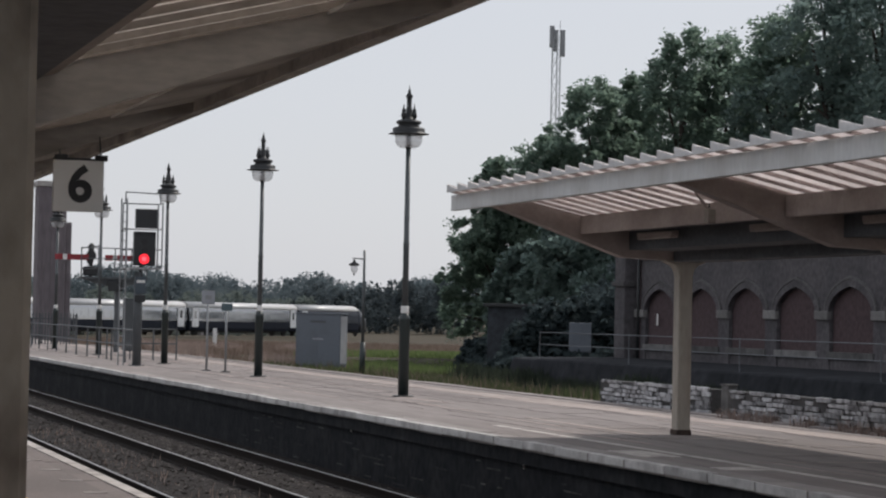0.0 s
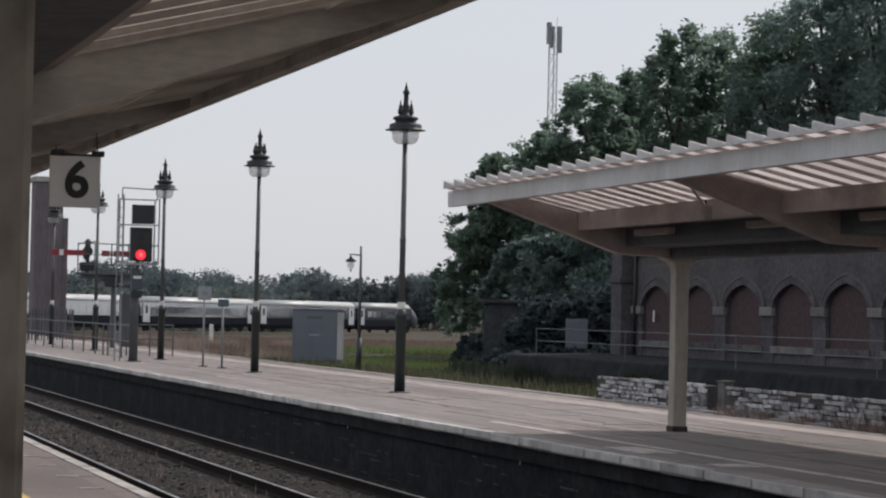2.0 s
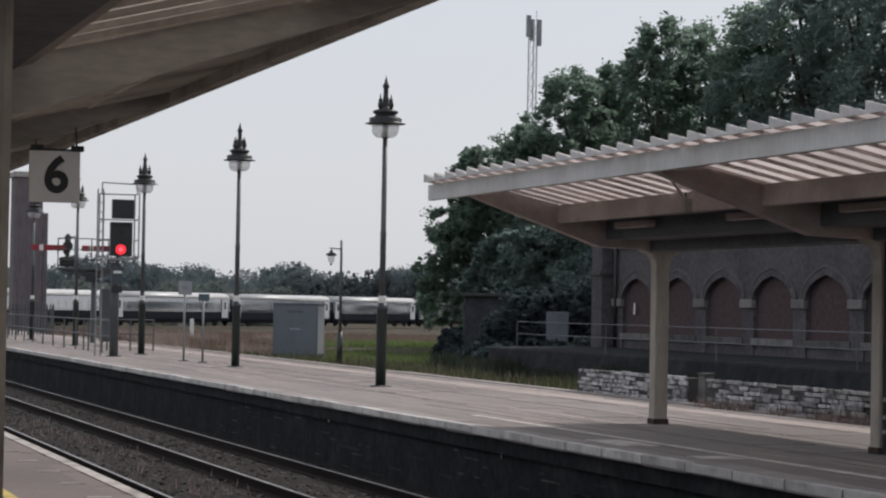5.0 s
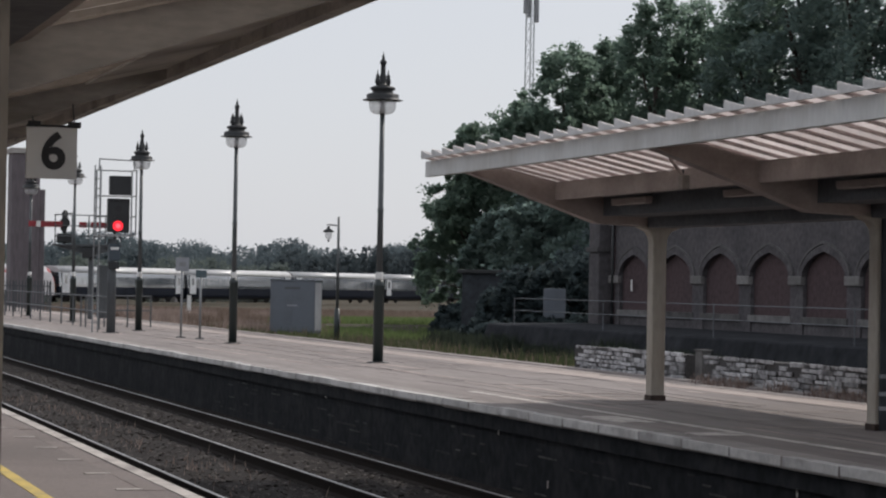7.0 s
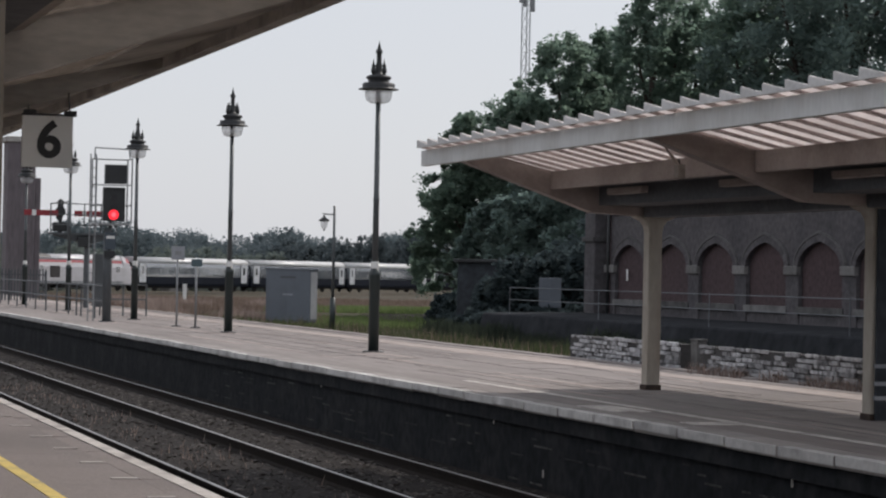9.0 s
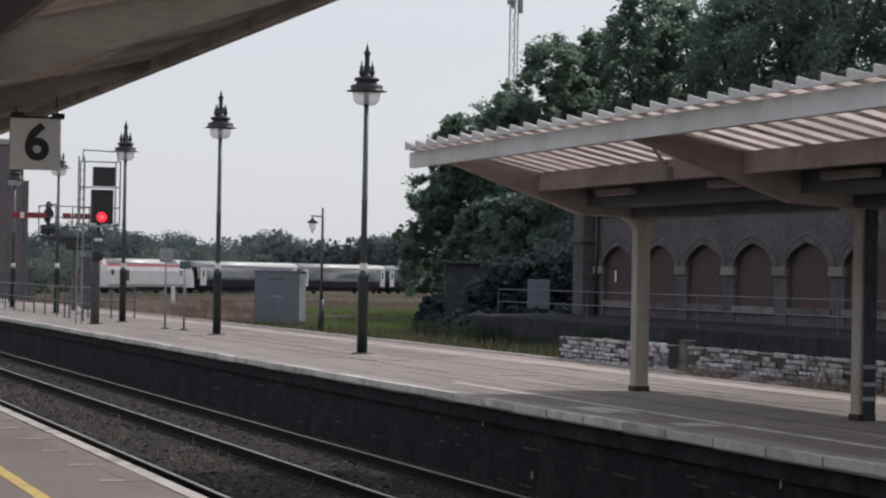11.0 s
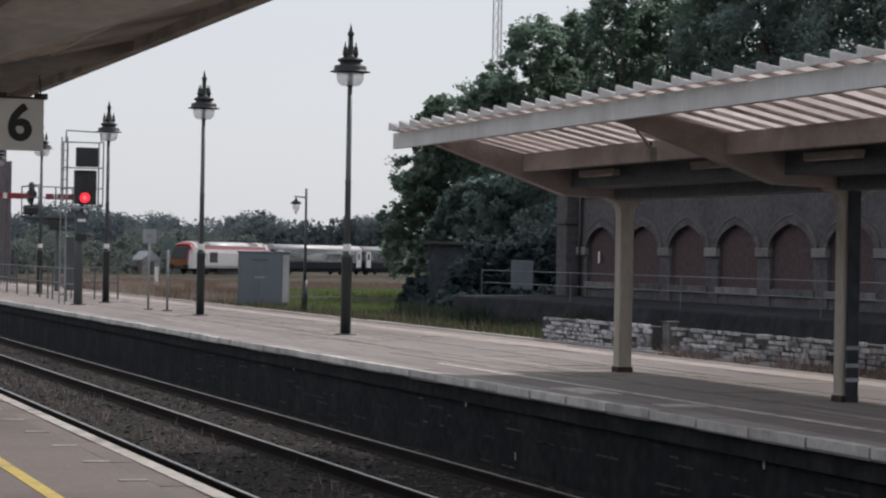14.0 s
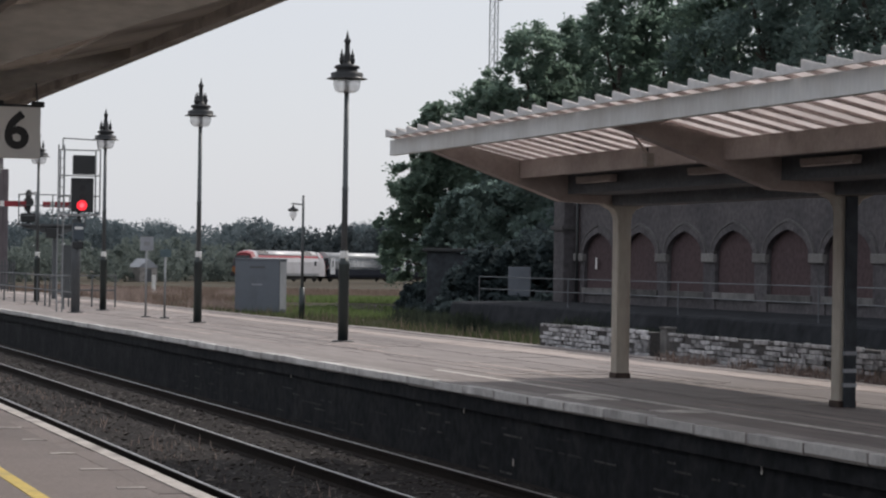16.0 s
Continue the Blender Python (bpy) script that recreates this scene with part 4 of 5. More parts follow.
def tower():
    t = thing("brick_tower", (19.6, 150.0, -1.1), "tall pale red brick tower beyond the platform end, haze in its colour", "tower")
    part("shaft", box(B(), -1.0, 0.75, -1.0, 1.0, 0, 10.4, 0.05), "tower_brick", t)
    part("side_wing", box(B(), 0.77, 1.12, -0.8, 0.8, 0, 8.2, 0.03), "tower_brick", t)
    part("cornice", box(B(), -1.12, 0.87, -1.12, 1.12, 10.4, 10.75, 0.05), "pale_stone", t)
    for x in (-0.6, -0.1, 0.4):
        part("pilaster", box(B(), x - 0.09, x + 0.09, -1.04, -1.0, 0.5, 9.9), "tower_brick", t)
    return t


def mast():
    t = thing("phone_mast", (83.2, 235.5, -1.0), "tall pale lattice mast with antenna panels on top", "mast")
    h = 33.0
    legs = [(0.55 * math.cos(a), 0.55 * math.sin(a)) for a in (0.3, 0.3 + math.tau / 3, 0.3 + 2 * math.tau / 3)]
    for x, y in legs:
        bm = B()
        rod(bm, (x, y, 0), (x * 0.9, y * 0.9, h), 0.07, n=6)
        part("leg", bm, "steel_pale", t)
    n = 24
    for i in range(n):
        for k in range(3):
            a, b = legs[k], legs[(k + 1) % 3]
            bm = B()
            rod(bm, (a[0] * 0.95, a[1] * 0.95, i * h / n), (b[0] * 0.95, b[1] * 0.95, (i + 1) * h / n), 0.03, n=4)
            rod(bm, (a[0] * 0.95, a[1] * 0.95, i * h / n), (b[0] * 0.95, b[1] * 0.95, i * h / n), 0.025, n=4)
            part("brace", bm, "steel_pale", t)
    for dx, dy, z0, z1 in ((-0.6, -0.2, 31.3, 33.6), (0.55, -0.3, 30.4, 33.2), (0.1, 0.6, 31.0, 33.3)):
        part("antenna", box(B(), dx - 0.24, dx + 0.24, dy - 0.16, dy + 0.16, z0, z1, 0.05), "steel_grey", t, "grey antenna panel")
    bm = B()
    rod(bm, (0.35, 0, 33), (0.35, 0, 34.2), 0.03, n=5)
    part("spike", bm, "steel_grey", t)
    return t


# ---- trees ----


def crown_mesh(name, blobs, count, leaf, seed, mat, loose=0.48):
    """Many small leaf sprays gathered in clumps round the limbs' ends; blobs are centre, radius."""
    r = random.Random(seed)
    verts, faces = [], []
    clumps = []
    for c, rad in blobs:
        for _ in range(int(26 * rad)):
            d = Vector((r.gauss(0, 1), r.gauss(0, 1), r.gauss(0, 1) + 0.15)).normalized()
            clumps.append((Vector(c) + d * rad * r.uniform(0.62, 1.08), rad * r.uniform(0.14, 0.32)))
    per = max(1, count // len(clumps))
    for c, rad in clumps:
        for _ in range(per):
            p = c + Vector((r.gauss(0, loose), r.gauss(0, loose), r.gauss(0, loose * 0.8))) * rad
            s = leaf * r.uniform(0.55, 1.3)
            u = Vector((r.gauss(0, 1), r.gauss(0, 1), r.gauss(0, 0.6))).normalized() * s
            v = u.cross(Vector((r.gauss(0, 1), r.gauss(0, 1), r.gauss(0, 1)))).normalized() * s * 0.6
            i = len(verts)
            verts += [p - u, p - v * 0.7, p + u, p + v]
            faces.append((i, i + 1, i + 2, i + 3))
    me = bpy.data.meshes.new(name)
    me.from_pydata([tuple(v) for v in verts], [], faces)
    me.materials.append(M[mat])
    return me


def tree(x, y, z, height, spread, seed, mat="leaf", low=0.12, count=9000, leaf=0.24, label="large leafy green broadleaf tree behind the canopy"):
    t = thing("tree", (x, y, z), label, "tree", "trees behind the station")
    r = random.Random(seed)
    bm = B()
    rod(bm, (0, 0, 0), (0.1, 0, height * 0.3), 0.035 * height, 0.026 * height, 9)
    rod(bm, (0.1, 0, height * 0.3), (-0.1, 0.1, height * 0.75), 0.026 * height, 0.01 * height, 9)
    blobs = []
    for i in range(15):
        a = i * 2.4 + r.uniform(-0.4, 0.4)
        f = low + (0.98 - low) * (i + 0.5) / 15
        reach = spread * math.sqrt(max(0.05, 1 - (2 * abs(f - 0.45)) ** 2.2)) * r.uniform(0.55, 0.85)
        e = Vector((math.cos(a) * reach, math.sin(a) * reach, f * (height - 0.36 * spread)))
        rod(bm, (0, 0, height * min(0.7, f * 0.6 + 0.05)), e, 0.009 * height, 0.003 * height, 5)
        blobs.append((e, spread * r.uniform(0.3, 0.48)))
    blobs.append((Vector((0, 0, height - 0.42 * spread)), spread * 0.42))
    blobs.append((Vector((0, 0, height * 0.55)), spread * 0.6))
    part("trunk", bm, "bark", t)
    cr = new("crown", crown_mesh("crown", blobs, count, leaf, seed, mat, 0.56))
    cr.parent = t
    return t


def trees():
    D = "dark dense leafy tree at the edge of the yard"
    # bearing, height of the top over the horizon in degrees, distance, crown radius
    rows = [(18.1, 3.9, 104, 2.3, "leaf"), (19.3, 4.6, 103, 2.7, "leaf"), (20.4, 5.8, 101, 2.8, "leaf"), (21.5, 6.0, 104, 3.0, "leaf"), (22.6, 7.0, 100, 3.0, "leaf"), (23.8, 7.1, 102, 3.3, "leaf"),
            (25.0, 7.6, 98, 3.2, "leaf"), (26.1, 8.9, 96, 3.6, "leaf_dark"), (27.4, 9.4, 94, 4.0, "leaf_dark"), (28.8, 9.5, 92, 4.0, "leaf_dark"),
            (18.75, 1.9, 96, 1.5, "leaf_dark"), (19.9, 2.6, 94, 2.4, "leaf_dark"), (21.0, 3.2, 93, 2.8, "leaf_dark"), (22.6, 4.0, 92, 3.4, "leaf_dark"), (24.6, 4.6, 91, 3.6, "leaf_dark")]
    for i, (b, e, d, s, m) in enumerate(rows):
        h = EYE[2] + 0.6 + d * math.tan(radians(e))
        tree(d * math.sin(radians(b)), d * math.cos(radians(b)), -0.6, h, s, 40 + i, m, low=0.2 if i == 0 else 0.1, count=32000, leaf=0.118, label=D if m != "leaf" else "large leafy green broadleaf tree behind the canopy")


def shrubs():
    for i, (b, d, h, s) in enumerate([(17.75, 95, 1.3, 1.1), (18.3, 92, 1.5, 1.3), (18.7, 86, 2.0, 1.3), (19.0, 76, 2.0, 1.1), (19.4, 75, 2.7, 1.3), (20.2, 74.5, 2.9, 1.4), (21.1, 74, 3.0, 1.4), (19.7, 80, 2.8, 1.7), (20.5, 78, 3.1, 1.8), (18.8, 72, 0.9, 1.0), (21.3, 84, 4.2, 2.2), (19.2, 100, 3.4, 1.7), (19.9, 70, 1.0, 1.0), (20.9, 69, 1.0, 1.1), (18.2, 80, 0.75, 0.8), (21.8, 76, 2.6, 1.6)]):
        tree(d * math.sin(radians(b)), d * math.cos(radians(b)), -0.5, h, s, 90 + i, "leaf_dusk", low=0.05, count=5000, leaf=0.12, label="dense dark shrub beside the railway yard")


def far_woods():
    r = random.Random(5)
    blobs = []
    for _ in range(230):
        b = r.uniform(4.0, 30.0)
        d = r.uniform(430, 520)
        h = 7.2 + 4.0 * noise.noise(Vector((b * 0.9, 1.3, 0))) + 1.5 * noise.noise(Vector((b * 3.1, 7.0, 0)))
        x, y = d * math.sin(radians(b)), d * math.cos(radians(b))
        rad = r.uniform(2.5, 6.0)
        blobs.append((Vector((x, y, max(0.5, h - rad * 0.75 + 1.0))), rad))
    ob = new("distant_woods", crown_mesh("distant_woods", blobs, 260000, 0.3, 9, "leaf_far_hazed", 0.34))
    tagged(ob, "line of distant trees on the horizon, haze in their leaf colour", "woods", kind="stuff")
    # paler bushes close behind the line
    blobs = []
    for _ in range(120):
        b = r.uniform(5.5, 13.6)
        d = 268 + (b - 8.2) * 7.2 + r.uniform(0, 45)
        x, y = d * math.sin(radians(b)), d * math.cos(radians(b))
        rad = r.uniform(1.2, 2.3)
        top = 4.6 + 1.6 * noise.noise(Vector((b * 1.7, 4.0, 0)))
        blobs.append((Vector((x, y, r.uniform(-0.5, max(0.5, top - rad)))), rad))
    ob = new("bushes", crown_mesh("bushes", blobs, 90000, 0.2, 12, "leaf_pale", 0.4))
    tagged(ob, "pale grey-green bushes behind the far railway", "bushes", kind="stuff")
    # unseen tall woods, added so that the coach sides reflect something dark
    blobs = []
    for _ in range(170):
        x, y = r.uniform(178, 270), r.uniform(285, 410)
        blobs.append((Vector((x, y, r.uniform(1, 24))), r.uniform(3.0, 5.0)))
    ob = new("unseen_woods", crown_mesh("unseen_woods", blobs, 30000, 0.9, 13, "leaf_dusk"))
    tagged(ob, "unseen tall dark woods added for the coach reflections", "woods", kind="stuff")
    # a darker nearer row beyond the railway, its haze also in the leaf colour
    blobs = []
    for _ in range(110):
        b = r.uniform(13.3, 21.0)
        d = r.uniform(385, 410)
        x, y = d * math.sin(radians(b)), d * math.cos(radians(b))
        rad = r.uniform(1.4, 2.6)
        blobs.append((Vector((x, y, r.uniform(0.5, 6.6) - 0.6)), rad))
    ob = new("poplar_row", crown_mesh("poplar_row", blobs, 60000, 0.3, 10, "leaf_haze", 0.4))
    tagged(ob, "dark row of slim trees beyond the railway, haze in their leaf colour", "woods", kind="stuff")


SIDINGS = ((27.0, 128.0, -0.52, 8), (26.0, 146.0, -0.82, 5))


def blades(name, spots, mat, label, hmin, hmax, seed, width=0.02):
    r = random.Random(seed)
    verts, faces = [], []
    for x, y, z in spots:
        h = r.uniform(hmin, hmax)
        a = r.uniform(0, math.tau)
        dx, dy = math.cos(a) * width, math.sin(a) * width
        lx, ly = r.gauss(0, 0.25) * h, r.gauss(0, 0.25) * h
        i = len(verts)
        verts += [(x - dx, y - dy, z), (x + dx, y + dy, z), (x + lx, y + ly, z + h)]
        faces.append((i, i + 1, i + 2))
    me = bpy.data.meshes.new(name)
    me.from_pydata(verts, [], faces)
    me.materials.append(M[mat])
    return tagged(new(name, me), label, "grass", kind="stuff")


def grasses():
    r = random.Random(11)
    g, olive, edge = [], [], []
    for _ in range(60000):
        x, y = r.uniform(16.4, 52), r.uniform(44, 150)
        q = x / y + 0.02 * noise.noise(Vector((x * 0.3, y * 0.1, 2)))
        if math.hypot(x - 21, y - 84.5) < 1.2 or q > 0.42:
            continue
        p = (x, y, ground_height(x, y) - 0.01)
        border = 84 + 4 * noise.noise(Vector((x * 0.2, y * 0.06, 8)))
        if y > border:
            if 0.235 < q < 0.33 and noise.noise(Vector((x * 0.15, y * 0.05, 0))) > -0.3:
                g.append(p)
        elif x < 17.3 and r.random() < 0.75:
            edge.append(p)
        elif noise.noise(Vector((x * 0.25, y * 0.1, 5))) > -0.3:
            olive.append(p)
    for _ in range(34000):
        y = r.uniform(82, 142)
        q = r.uniform(0.24, 0.335)
        if noise.noise(Vector((q * 60, y * 0.06, 6))) > -0.35:
            g.append((q * y, y, ground_height(q * y, y) - 0.01))
    tall = []
    for _ in range(7000):
        x, y = r.uniform(16.45, 21.4), r.uniform(43.4, 70)
        if noise.noise(Vector((x * 0.7, y * 0.35, 4))) > -0.22:
            tall.append((x, y, ground_height(x, y) - 0.01))
    blades("tall_grass", tall[:2600], "grass_olive", "dull olive grass at the end of the low wall", 0.1, 0.42, 4, 0.016)
    blades("tall_weeds", tall[2600:3700], "straw", "straw-coloured weeds at the end of the low wall", 0.1, 0.45, 5, 0.012)
    dark = []
    for _ in range(14000):
        x, y = r.uniform(16.8, 21.5), r.uniform(16, 66)
        if y > 43.5 and x < 20.6:
            continue
        dark.append((x, y, ground_height(x, y) - 0.01))
    for _ in range(6000):
        y = r.uniform(48, 68)
        dark.append((r.gauss(21.2, 0.25), y, -0.35 + 0.35 * noise.noise(Vector((0.3, y * 0.4, 1)))))
    blades("shaded_grass", dark, "growth_shaded", "rough growth behind the low wall, shade in its dark colour", 0.15, 0.6, 6, 0.03)
    blades("grass", g, "grass", "bright green rough grass in the yard", 0.08, 0.3, 1, 0.03)
    blades("olive_grass", olive, "grass_olive", "dull olive rough grass beside the platform", 0.06, 0.25, 7, 0.028)
    blades("edge_weeds", edge, "weed_pink", "pale dry weeds along the back of the platform", 0.04, 0.16, 8, 0.02)
    s = []
    for _ in range(80000):
        b, d = r.uniform(6.5, 18.5), 92 + 140 * r.random()
        x, y = d * math.sin(radians(b)), d * math.cos(radians(b))
        if x < 16.4 or (y < 100 and x < 18) or any(abs((x - sx) * -math.sin(radians(w)) + (y - sy) * math.cos(radians(w))) < 1.3 for sx, sy, sz, w in SIDINGS) or noise.noise(Vector((x * 0.1, y * 0.05, 3))) < -0.3 or (b > 13.5 and d < 150 and r.random() < (b - 13.5) * 0.6):
            continue
        s.append((x, y, ground_height(x, y) - 0.01))
    clump = []
    for _ in range(26000):
        b, d = r.uniform(9.0, 14.4), 84 + 50 * r.random()
        x, y = d * math.sin(radians(b)), d * math.cos(radians(b))
        if x > 16.5 and noise.noise(Vector((x * 0.35, y * 0.12, 11))) > 0.12:
            clump.append((x, y, ground_height(x, y) - 0.01))
    blades("pink_weeds", clump, "weed_pink", "clumps of tall pale dry weeds by the platform end", 0.2, 0.65, 13, 0.02)
    low = []
    foot = []
    for _ in range(2400):
        x, y = r.uniform(16.0, 16.34), r.uniform(22, 37.0)
        if noise.noise(Vector((0, y * 0.8, 1))) > -0.1:
            foot.append((x, y, 0.0))
    blades("wall_weeds", foot, "weed_rust", "dry reddish weeds along the foot of the low wall", 0.04, 0.22, 14, 0.009)
    for _ in range(700):
        y = 13 + 40 * r.random() ** 1.4
        x = r.gauss(6.8, 0.35)
        if noise.noise(Vector((x * 1.5, y * 0.5, 9))) > -0.1:
            low.append((x, y, -1.07))
    blades("low_weeds", low, "weed_pink", "low dry pinkish weeds along walls and track", 0.04, 0.17, 3, 0.012)
    blades("dry_grass", s, "straw", "dry straw-coloured weeds and grass", 0.1, 0.42, 2, 0.03)


# ---- the train ----
TRACK_X, TRACK_Y, HEADING, BEND = -7.714, 205.614, 0.8263, -0.000564


def on_line(d):
    """The pose of a vehicle's middle at d metres along the far railway."""
    x = TRACK_X + math.sin(HEADING) * d + BEND * math.cos(HEADING) * d * d / 2
    y = TRACK_Y + math.cos(HEADING) * d - BEND * math.sin(HEADING) * d * d / 2
    return pose(x, y, RAIL_Z, 0, 0, -math.degrees(HEADING + BEND * d))


SIDE = [(-1.28, 0.95), (-1.36, 1.35), (-1.37, 1.9), (-1.33, 2.6), (-1.24, 3.12)]
ROOF = [(-1.24, 3.12), (-1.12, 3.4), (-0.9, 3.58), (-0.5, 3.7), (0.0, 3.74)]


def ring(pts, y, grow=0.0):
    full = pts + [(-x, z) for x, z in pts[::-1] if x]
    return [(x * (1 + grow), y, z) for x, z in full]


def bogie(t, y):
    b = part("bogie", box(B(), -1.1, 1.1, y - 1.6, y + 1.6, 0.42, 0.72, 0.04), "underframe", t)
    for dy in (-1.3, 1.3):
        for sx in (-0.75, 0.75):
            bm = B()
            rod(bm, (sx - 0.07, y + dy, 0.46), (sx + 0.07, y + dy, 0.46), 0.46, n=20)
            part("wheel", bm, "underframe", b)


def coach(length=22.9, driving=False):
    label = "grey driving trailer coach with a sloping nose" if driving else "silver-roofed dark grey passenger coach"
    t = thing("driving_trailer" if driving else "passenger_coach", (0, 0, 0), label, "railway coach", "coaches of the train")
    h = length / 2
    nose = h - (2.6 if driving else 0.0)
    part("side_lower", loft(B(), [ring([(-1.26, 0.6), (-1.33, 0.85), (-1.36, 1.615)], yy) for yy in (-h, nose)]), "train_lower", t, "black lower body side")
    # the driving trailer's side is coloured dark in place of reflected trees
    side = part("body_side", loft(B(), [ring([(-1.366, 1.62), (-1.36, 1.9), (-1.31, 2.6), (-1.235, 3.08)], yy) for yy in (-h, nose)]), "train_navy" if driving else "train_side", t, "glossy dark body side")
    roof = [(-1.24, 3.085), (-1.17, 3.4), (-0.92, 3.6), (-0.5, 3.72), (-0.01, 3.76)]
    part("roof", loft(B(), [ring(roof, yy) for yy in (-h, nose)], True), "train_roof", t, "pale grey roof")
    if driving:
        bm = B()
        stages = []
        for f in (0.0, 0.35, 0.7, 1.0):
            w, top = 1 - 0.22 * f * f, 3.74 - 1.5 * f ** 1.7
            pts = [(-1.3 * w, 0.8), (-1.37 * w, 1.42), (-1.37 * w, 1.42 + (top - 1.42) * 0.35), (-1.25 * w, 1.42 + (top - 1.42) * 0.75), (-0.8 * w, top - 0.08), (-0.01, top)]
            stages.append(ring(pts, nose + 2.6 * f))
        loft(bm, stages, True)
        n = part("nose", bm, "train_navy", t, "sloping dark cab end")
        part("windscreen", box(B(), -0.9, 0.9, nose + 1.5, nose + 1.9, 2.65, 3.05), "train_glass", n)
    nw = 14 if not driving else 7
    wm = B()
    box(wm, -0.012, 0.012, -0.52, 0.52, -0.38, 0.38)
    wmesh = mesh("window", wm, "train_glass")
    for sx in (-1, 1):
        for i in range(nw):
            y = -h + 2.6 + (i + 0.5) * (2 * h - (5.2 if not driving else 8.0)) / nw
            ob = piece("window", wmesh, t, (sx * 1.338, y, 2.3))
            ob.rotation_euler = (0, -sx * 0.075, 0)
        for y in ((-h + 1.1), (h - 1.1)) if not driving else ((-h + 1.1),):
            d = part("door", box(B(), sx * 1.375 - 0.02, sx * 1.375 + 0.02, y - 0.62, y + 0.62, 0.98, 3.05), "train_door", t, "pale grey end door")
            part("door_window", box(B(), sx * 1.398 - 0.006, sx * 1.398 + 0.006, y - 0.22, y + 0.22, 1.95, 2.75), "train_glass", d)
    for yy in (-h - 0.16, h + 0.16) if not driving else (-h - 0.16,):
        part("gangway", box(B(), -0.55, 0.55, yy - 0.16, yy + 0.16, 0.95, 3.2, 0.03), "loco_dark", t, "black gangway bellows")
    part("underframe", box(B(), -1.0, 1.0, -h + 4.6, h - 5.2, 0.35, 0.76, 0.03), "underframe", t)
    bogie(t, -h + 3.0)
    bogie(t, h - 3.6)
    return t


def locomotive():
    t = thing("diesel_locomotive", (0, 0, 0), "white diesel locomotive with red roof edges and orange nose", "locomotive")
    h = 9.85
    base = [(-1.33, 0.75), (-1.36, 1.1), (-1.35, 2.5), (-1.22, 2.95)]
    top = [(-1.22, 2.96), (-1.05, 3.42), (-0.72, 3.72), (-0.01, 3.82)]
    part("body", loft(B(), [ring(base, yy) for yy in (-h + 2.2, h - 2.2)]), "loco_white", t, "pale grey-white body side")
    part("roof_edge", loft(B(), [ring([(-1.223, 2.955), (-1.12, 3.22), (-0.1, 3.25)], yy) for yy in (-h + 2.2, h - 2.2)]), "loco_red", t, "red band at the roof edge")
    part("roof", loft(B(), [ring([(-1.117, 3.235), (-1.0, 3.45), (-0.7, 3.72), (-0.01, 3.82)], yy) for yy in (-h + 2.2, h - 2.2)], True), "loco_white", t)
    for y0, y1 in ((-6.9, -4.6), (4.4, 6.4)):
        part("roof_grille", loft(B(), [ring([(-1.06, 3.42), (-0.74, 3.745), (-0.01, 3.84)], yy) for yy in (y0, y1)]), "loco_dark", t, "dark roof grille")
    for s in (-1, 1):
        st = []
        for f in (0.0, 0.15, 0.3, 0.45, 0.6, 0.75, 0.9, 1.0):
            w, tp = 1 - 0.2 * f ** 3, 3.84 - 0.95 * f ** 2.2
            lean = 2.2 * f
            zs = (0.7, 1.1, 1.5, 1.95, 2.4, 0.45 * tp + 1.35)
            st.append(ring([(-(1.33 if z < 1.0 else 1.36) * w * (1 - max(0, z - 2.3) * 0.07), z) for z in zs] + [(-1.0 * w, tp - 0.18), (-0.6 * w, tp - 0.04), (-0.01, tp)], s * (h - 2.2 + lean)))
        for rg in st[5:]:
            for i, (x, y, z) in enumerate(rg):
                rg[i] = (x, y - s * max(0.0, z - 1.7) * 0.42 * (abs(y) - (h - 2.2)) / 2.2, z)
        bm = loft(B(), st)
        bm.normal_update()
        for f in bm.faces:
            c = f.calc_center_median()
            front = abs(f.normal.y) > 0.30 and abs(c.y) > h - 1.9
            f.material_index = (1 if c.z < 1.75 else 2) if front else (3 if c.z > 2.75 and abs(c.y) > h - 1.5 else 0)
        cab = part("cab", bm, ["loco_white", "loco_yellow", "loco_red", "loco_red"], t, "rounded cab with orange nose and red surround" if s < 0 else "")
        pane = loft(B(), [[(-0.98, s * (h - 0.75), 3.2), (0.98, s * (h - 0.75), 3.2), (1.06, s * (h - 0.02), 1.85), (-1.06, s * (h - 0.02), 1.85)], [(-0.98, s * (h - 0.62), 3.2), (0.98, s * (h - 0.62), 3.2), (1.06, s * (h + 0.06), 1.85), (-1.06, s * (h + 0.06), 1.85)]])
        part("windscreen", pane, "dark_lens", cab, "large dark windscreen")
        if s < 0:
            part("nose_panel", box(B(), -1.06, 1.06, -h - 0.07, -h + 0.02, 0.95, 1.8, 0.03), "loco_yellow", cab, "orange-yellow warning panel")
        for sx in (-1, 1):
            part("cab_window", box(B(), sx * 1.362 - 0.01, sx * 1.362 + 0.01, s * (h - 3.2) - 0.3, s * (h - 3.2) + 0.3, 2.05, 2.6), "train_glass", t)
        part("buffer_beam", box(B(), -1.25, 1.25, s * (h - 0.05) - 0.12, s * (h - 0.05) + 0.12, 0.65, 1.1, 0.02), "loco_dark", t)
        for sx in (-0.87, 0.87):
            bm = B()
            rod(bm, (sx, s * (h - 0.1), 1.0), (sx, s * (h + 0.35), 1.0), 0.2, n=12)
            part("buffer", bm, "loco_dark", t)
    for sx in (-1, 1):
        part("side_vent", box(B(), sx * 1.362 - 0.012, sx * 1.362 + 0.012, -h + 4.6, -h + 6.3, 1.4, 2.6), "loco_dark", t, "dark side ventilation grille")
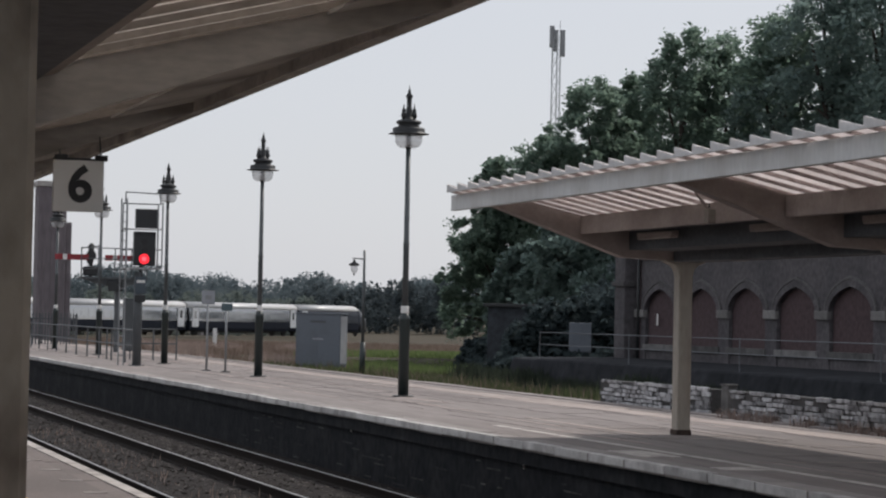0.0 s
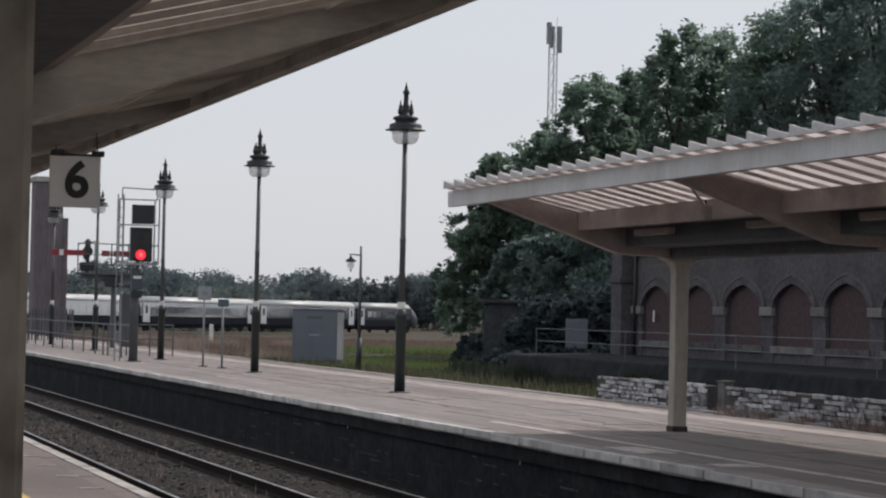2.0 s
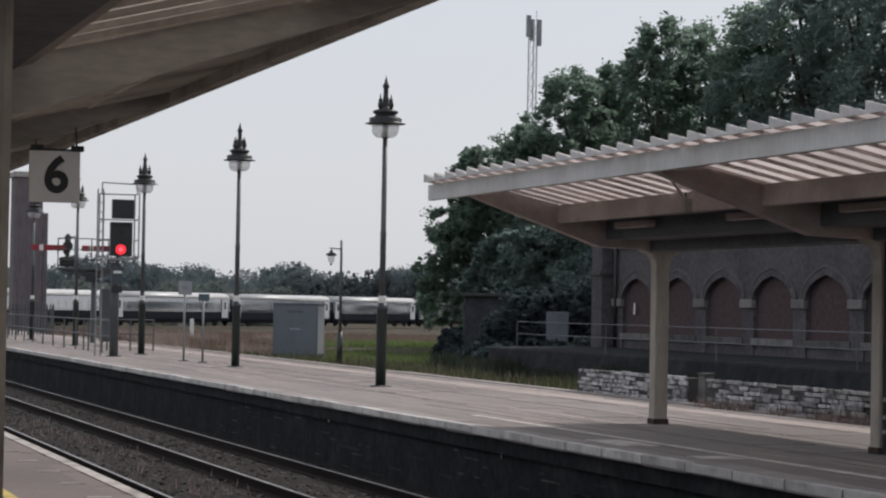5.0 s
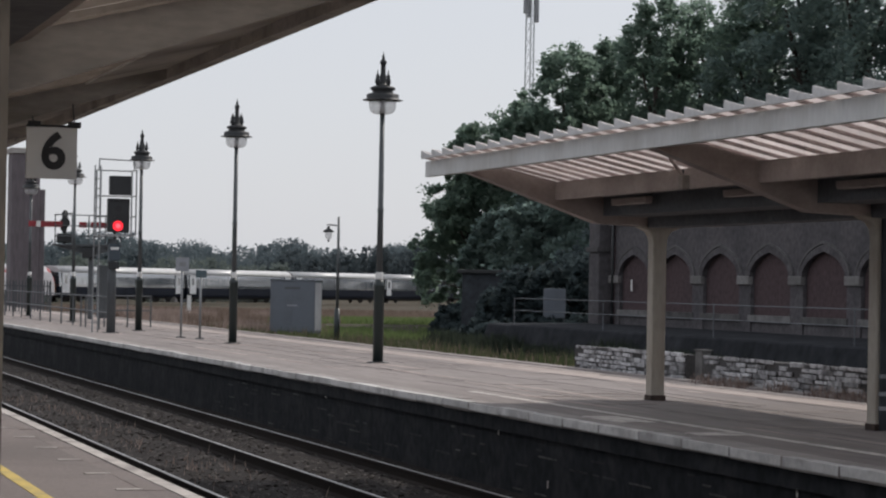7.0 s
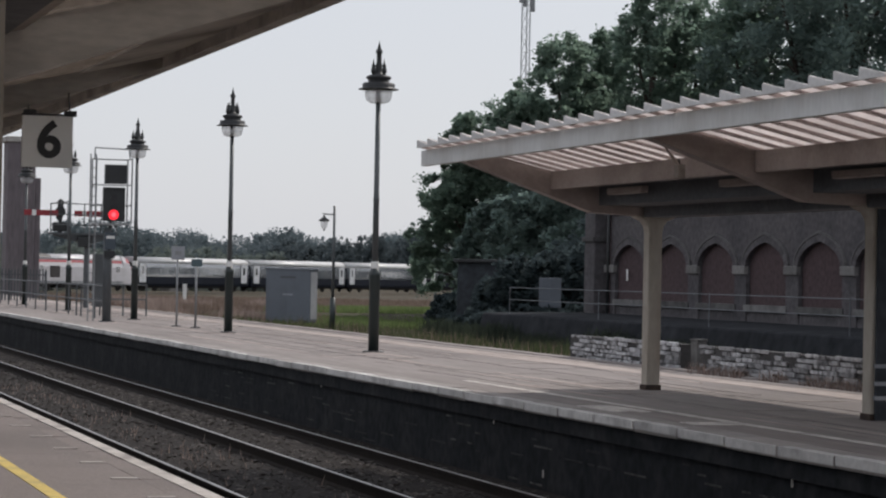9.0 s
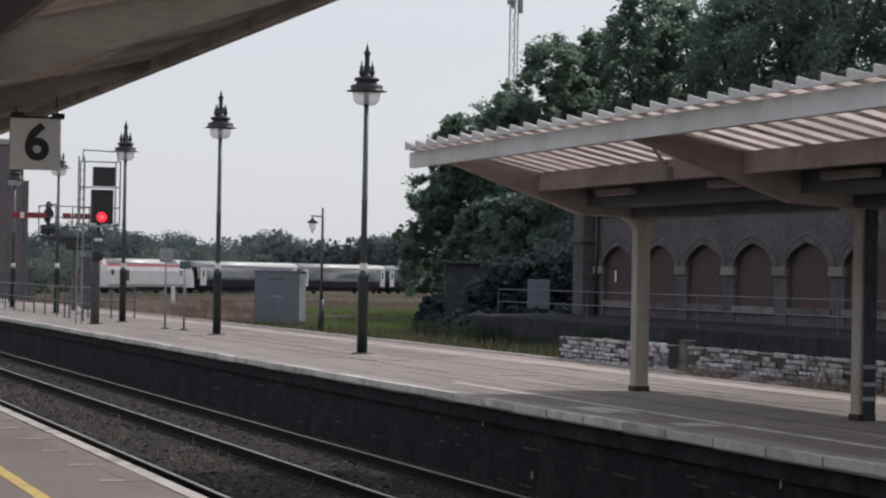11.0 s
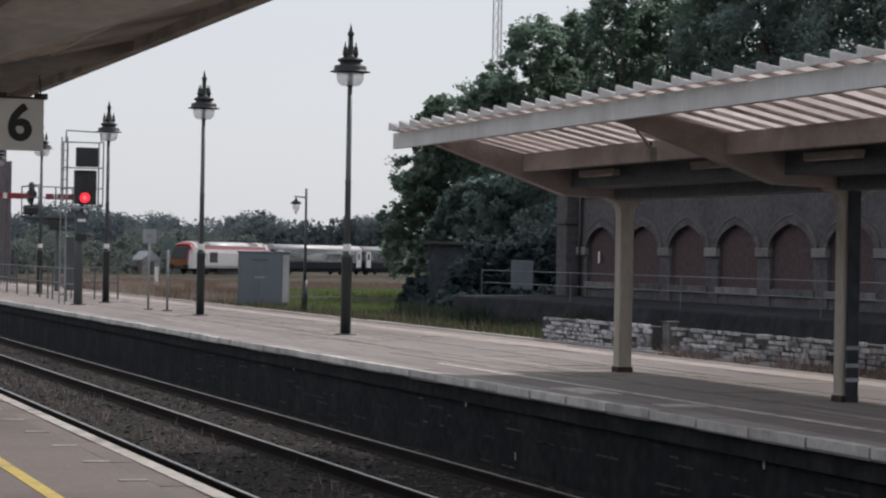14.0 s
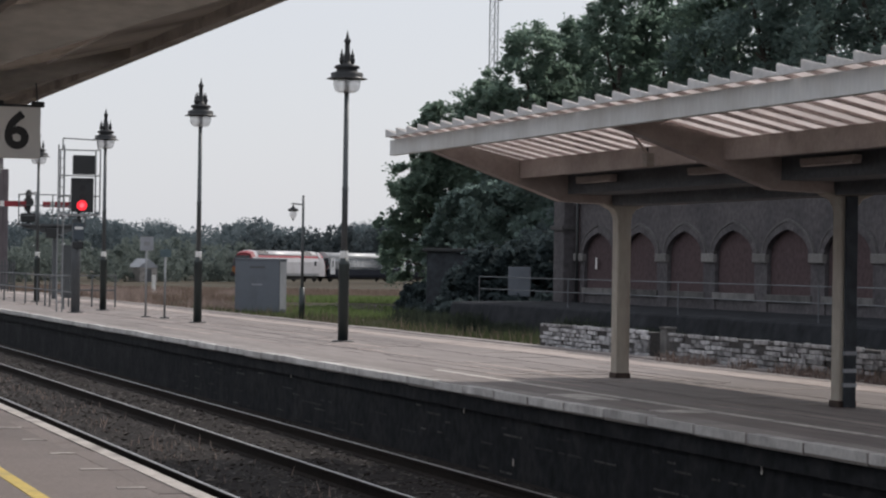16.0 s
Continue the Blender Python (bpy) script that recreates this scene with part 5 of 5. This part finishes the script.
        part("side_stripe", box(B(), sx * 1.36 - 0.01, sx * 1.36 + 0.01, -h + 2.3, h - 2.3, 0.8, 1.05), "steel_grey", t)
    part("fuel_tank", box(B(), -1.15, 1.15, -3.2, 3.2, 0.3, 0.76, 0.05), "underframe", t)
    bogie(t, -6.2)
    bogie(t, 6.2)
    return t


# ---- assembling ----
ground()
platforms()
tracks()
canopy("far_canopy", LINE_X, -5.0, 32.75, [31.1 - 6.65 * i for i in range(6)], 2.86, 2.86, "cream concrete butterfly canopy with saw-tooth glazed roof")
canopy("near_canopy", 0.44, -11.0, 31.5, [4.5 + 6.65 * i for i in range(-2, 5)], 2.86, 2.91, "shaded cream concrete butterfly canopy over the near platform", 0.04, "concrete_aged", "board_aged", "glazing_dirty", 0.2, "concrete_aged", "column_stained", False, 0.035, 2.73, 0.246, "stained grey-cream concrete rib")
guard = thing("column_guard", (LINE_X, 24.45, 0), "dark cable cover with white bands on a canopy column", "cable cover")
part("cover", box(B(), -0.06, 0.085, -0.16, -0.113, 0.0, 2.42, 0.01), "hut_dark", guard)
for zz in (0.235, 0.4, 0.6):
    part("band", box(B(), -0.066, 0.091, -0.166, -0.112, zz, zz + 0.045), "cabinet_pale", guard, "white reflective band")
for yy in (29.6, 25.9, 22.9):
    tube_light(11.94, yy, 2.7)
proto = lamp_post()
proto.matrix_basis = pose(LINE_X, 45.4, 0)
for i in range(1, 5):
    copy_thing(proto, pose(LINE_X, 45.4 + 13.4 * i - (1.6 if i == 4 else 0), 0, 0, 0, 15 * i))
camera_bracket()
signal_head()
semaphore()
platform_sign()
cabinet()
small_lamp()
post_sign(12.69, 64.2, 2.2, 0.37, 0.38, "cabinet_pale", "small pale grey notice plate on a thin post", True)
post_sign(12.95, 62.9, 1.85, 0.3, 0.2, "teal_plate", "small teal plate on a thin post")
railing("ramp_railing", ((12.6, 118.0), (11.9, 70.5)), 0.0, 16)
railing("yard_railing", ((14.3, 77.5), (12.0, 77.5)), 0.0, 3)
palisade(10.6, 15.6, 110.0, 1.48)
shed()
tall = thing("relay_cabinet", (15.45, 93.8, 0), "tall narrow grey relay cabinet on the platform", "cabinet")
part("body", box(B(), -0.3, 0.3, -0.2, 0.2, 0.05, 2.1, 0.015), "steel_dull", tall)
part("door", box(B(), -0.27, 0.27, -0.213, -0.202, 0.12, 2.0, 0.005), "steel_dull", tall)
part("plinth", box(B(), -0.25, 0.25, -0.18, 0.18, 0.0, 0.05), "concrete_dark", tall)
for sx, sy, sz, turn in SIDINGS:
    siding = thing("siding_track", (sx, sy, sz), "rusty siding track crossing the dry grass", "railway track", "siding tracks", rz=turn)
    for yy in (-0.75, 0.75):
        span = 22
        part("rail", box(B(), -span, span, yy - 0.035, yy + 0.035, 0.0, 0.14), "rail_side", siding)
        part("rail_head", box(B(), -span, span, yy - 0.033, yy + 0.033, 0.141, 0.146), "rail_head", siding)
marker = thing("marker_post", (32.7, 162.7, -0.95), "short white trackside marker post", "post")
part("shaft", box(B(), -0.13, 0.13, -0.08, 0.08, 0.0, 1.5, 0.02), "white_plate", marker)
rubble = thing("rubble_heap", (34.5, 117.0, -0.42), "small heap of pale rubble in the grass", "rubble")
for i in range(9):
    bx, by, bs = RND.uniform(-0.8, 0.8), RND.uniform(-0.4, 0.4), RND.uniform(0.08, 0.2)
    part("stone", box(B(), bx - bs, bx + bs, by - bs, by + bs, 0.0, bs * 1.4, bs * 0.3), "pale_stone", rubble)
dwarf_wall()
arcade()
sidings()
tower()
mast()
trees()
shrubs()
far_woods()
grasses()

LEAD = coach(16.9, True)
first = coach(23.0)
TRAIN = [(LEAD, 11.2), (first, 31.66)] + [(copy_thing(first, pose(0, 0, 0)), 31.66 + 23.56 * i) for i in range(1, 4)]
TRAIN.append((locomotive(), 123.95))
START, SPEED, SLOWING = 120.57, 7.485, 0.025


def motions():
    """The train rolls along the far railway, slowing a little."""
    for vehicle, back in TRAIN:
        walk(vehicle, [(t, on_line(START + SPEED * t - SLOWING * t * t / 2 - back)) for t in range(0, 17)])


motions()
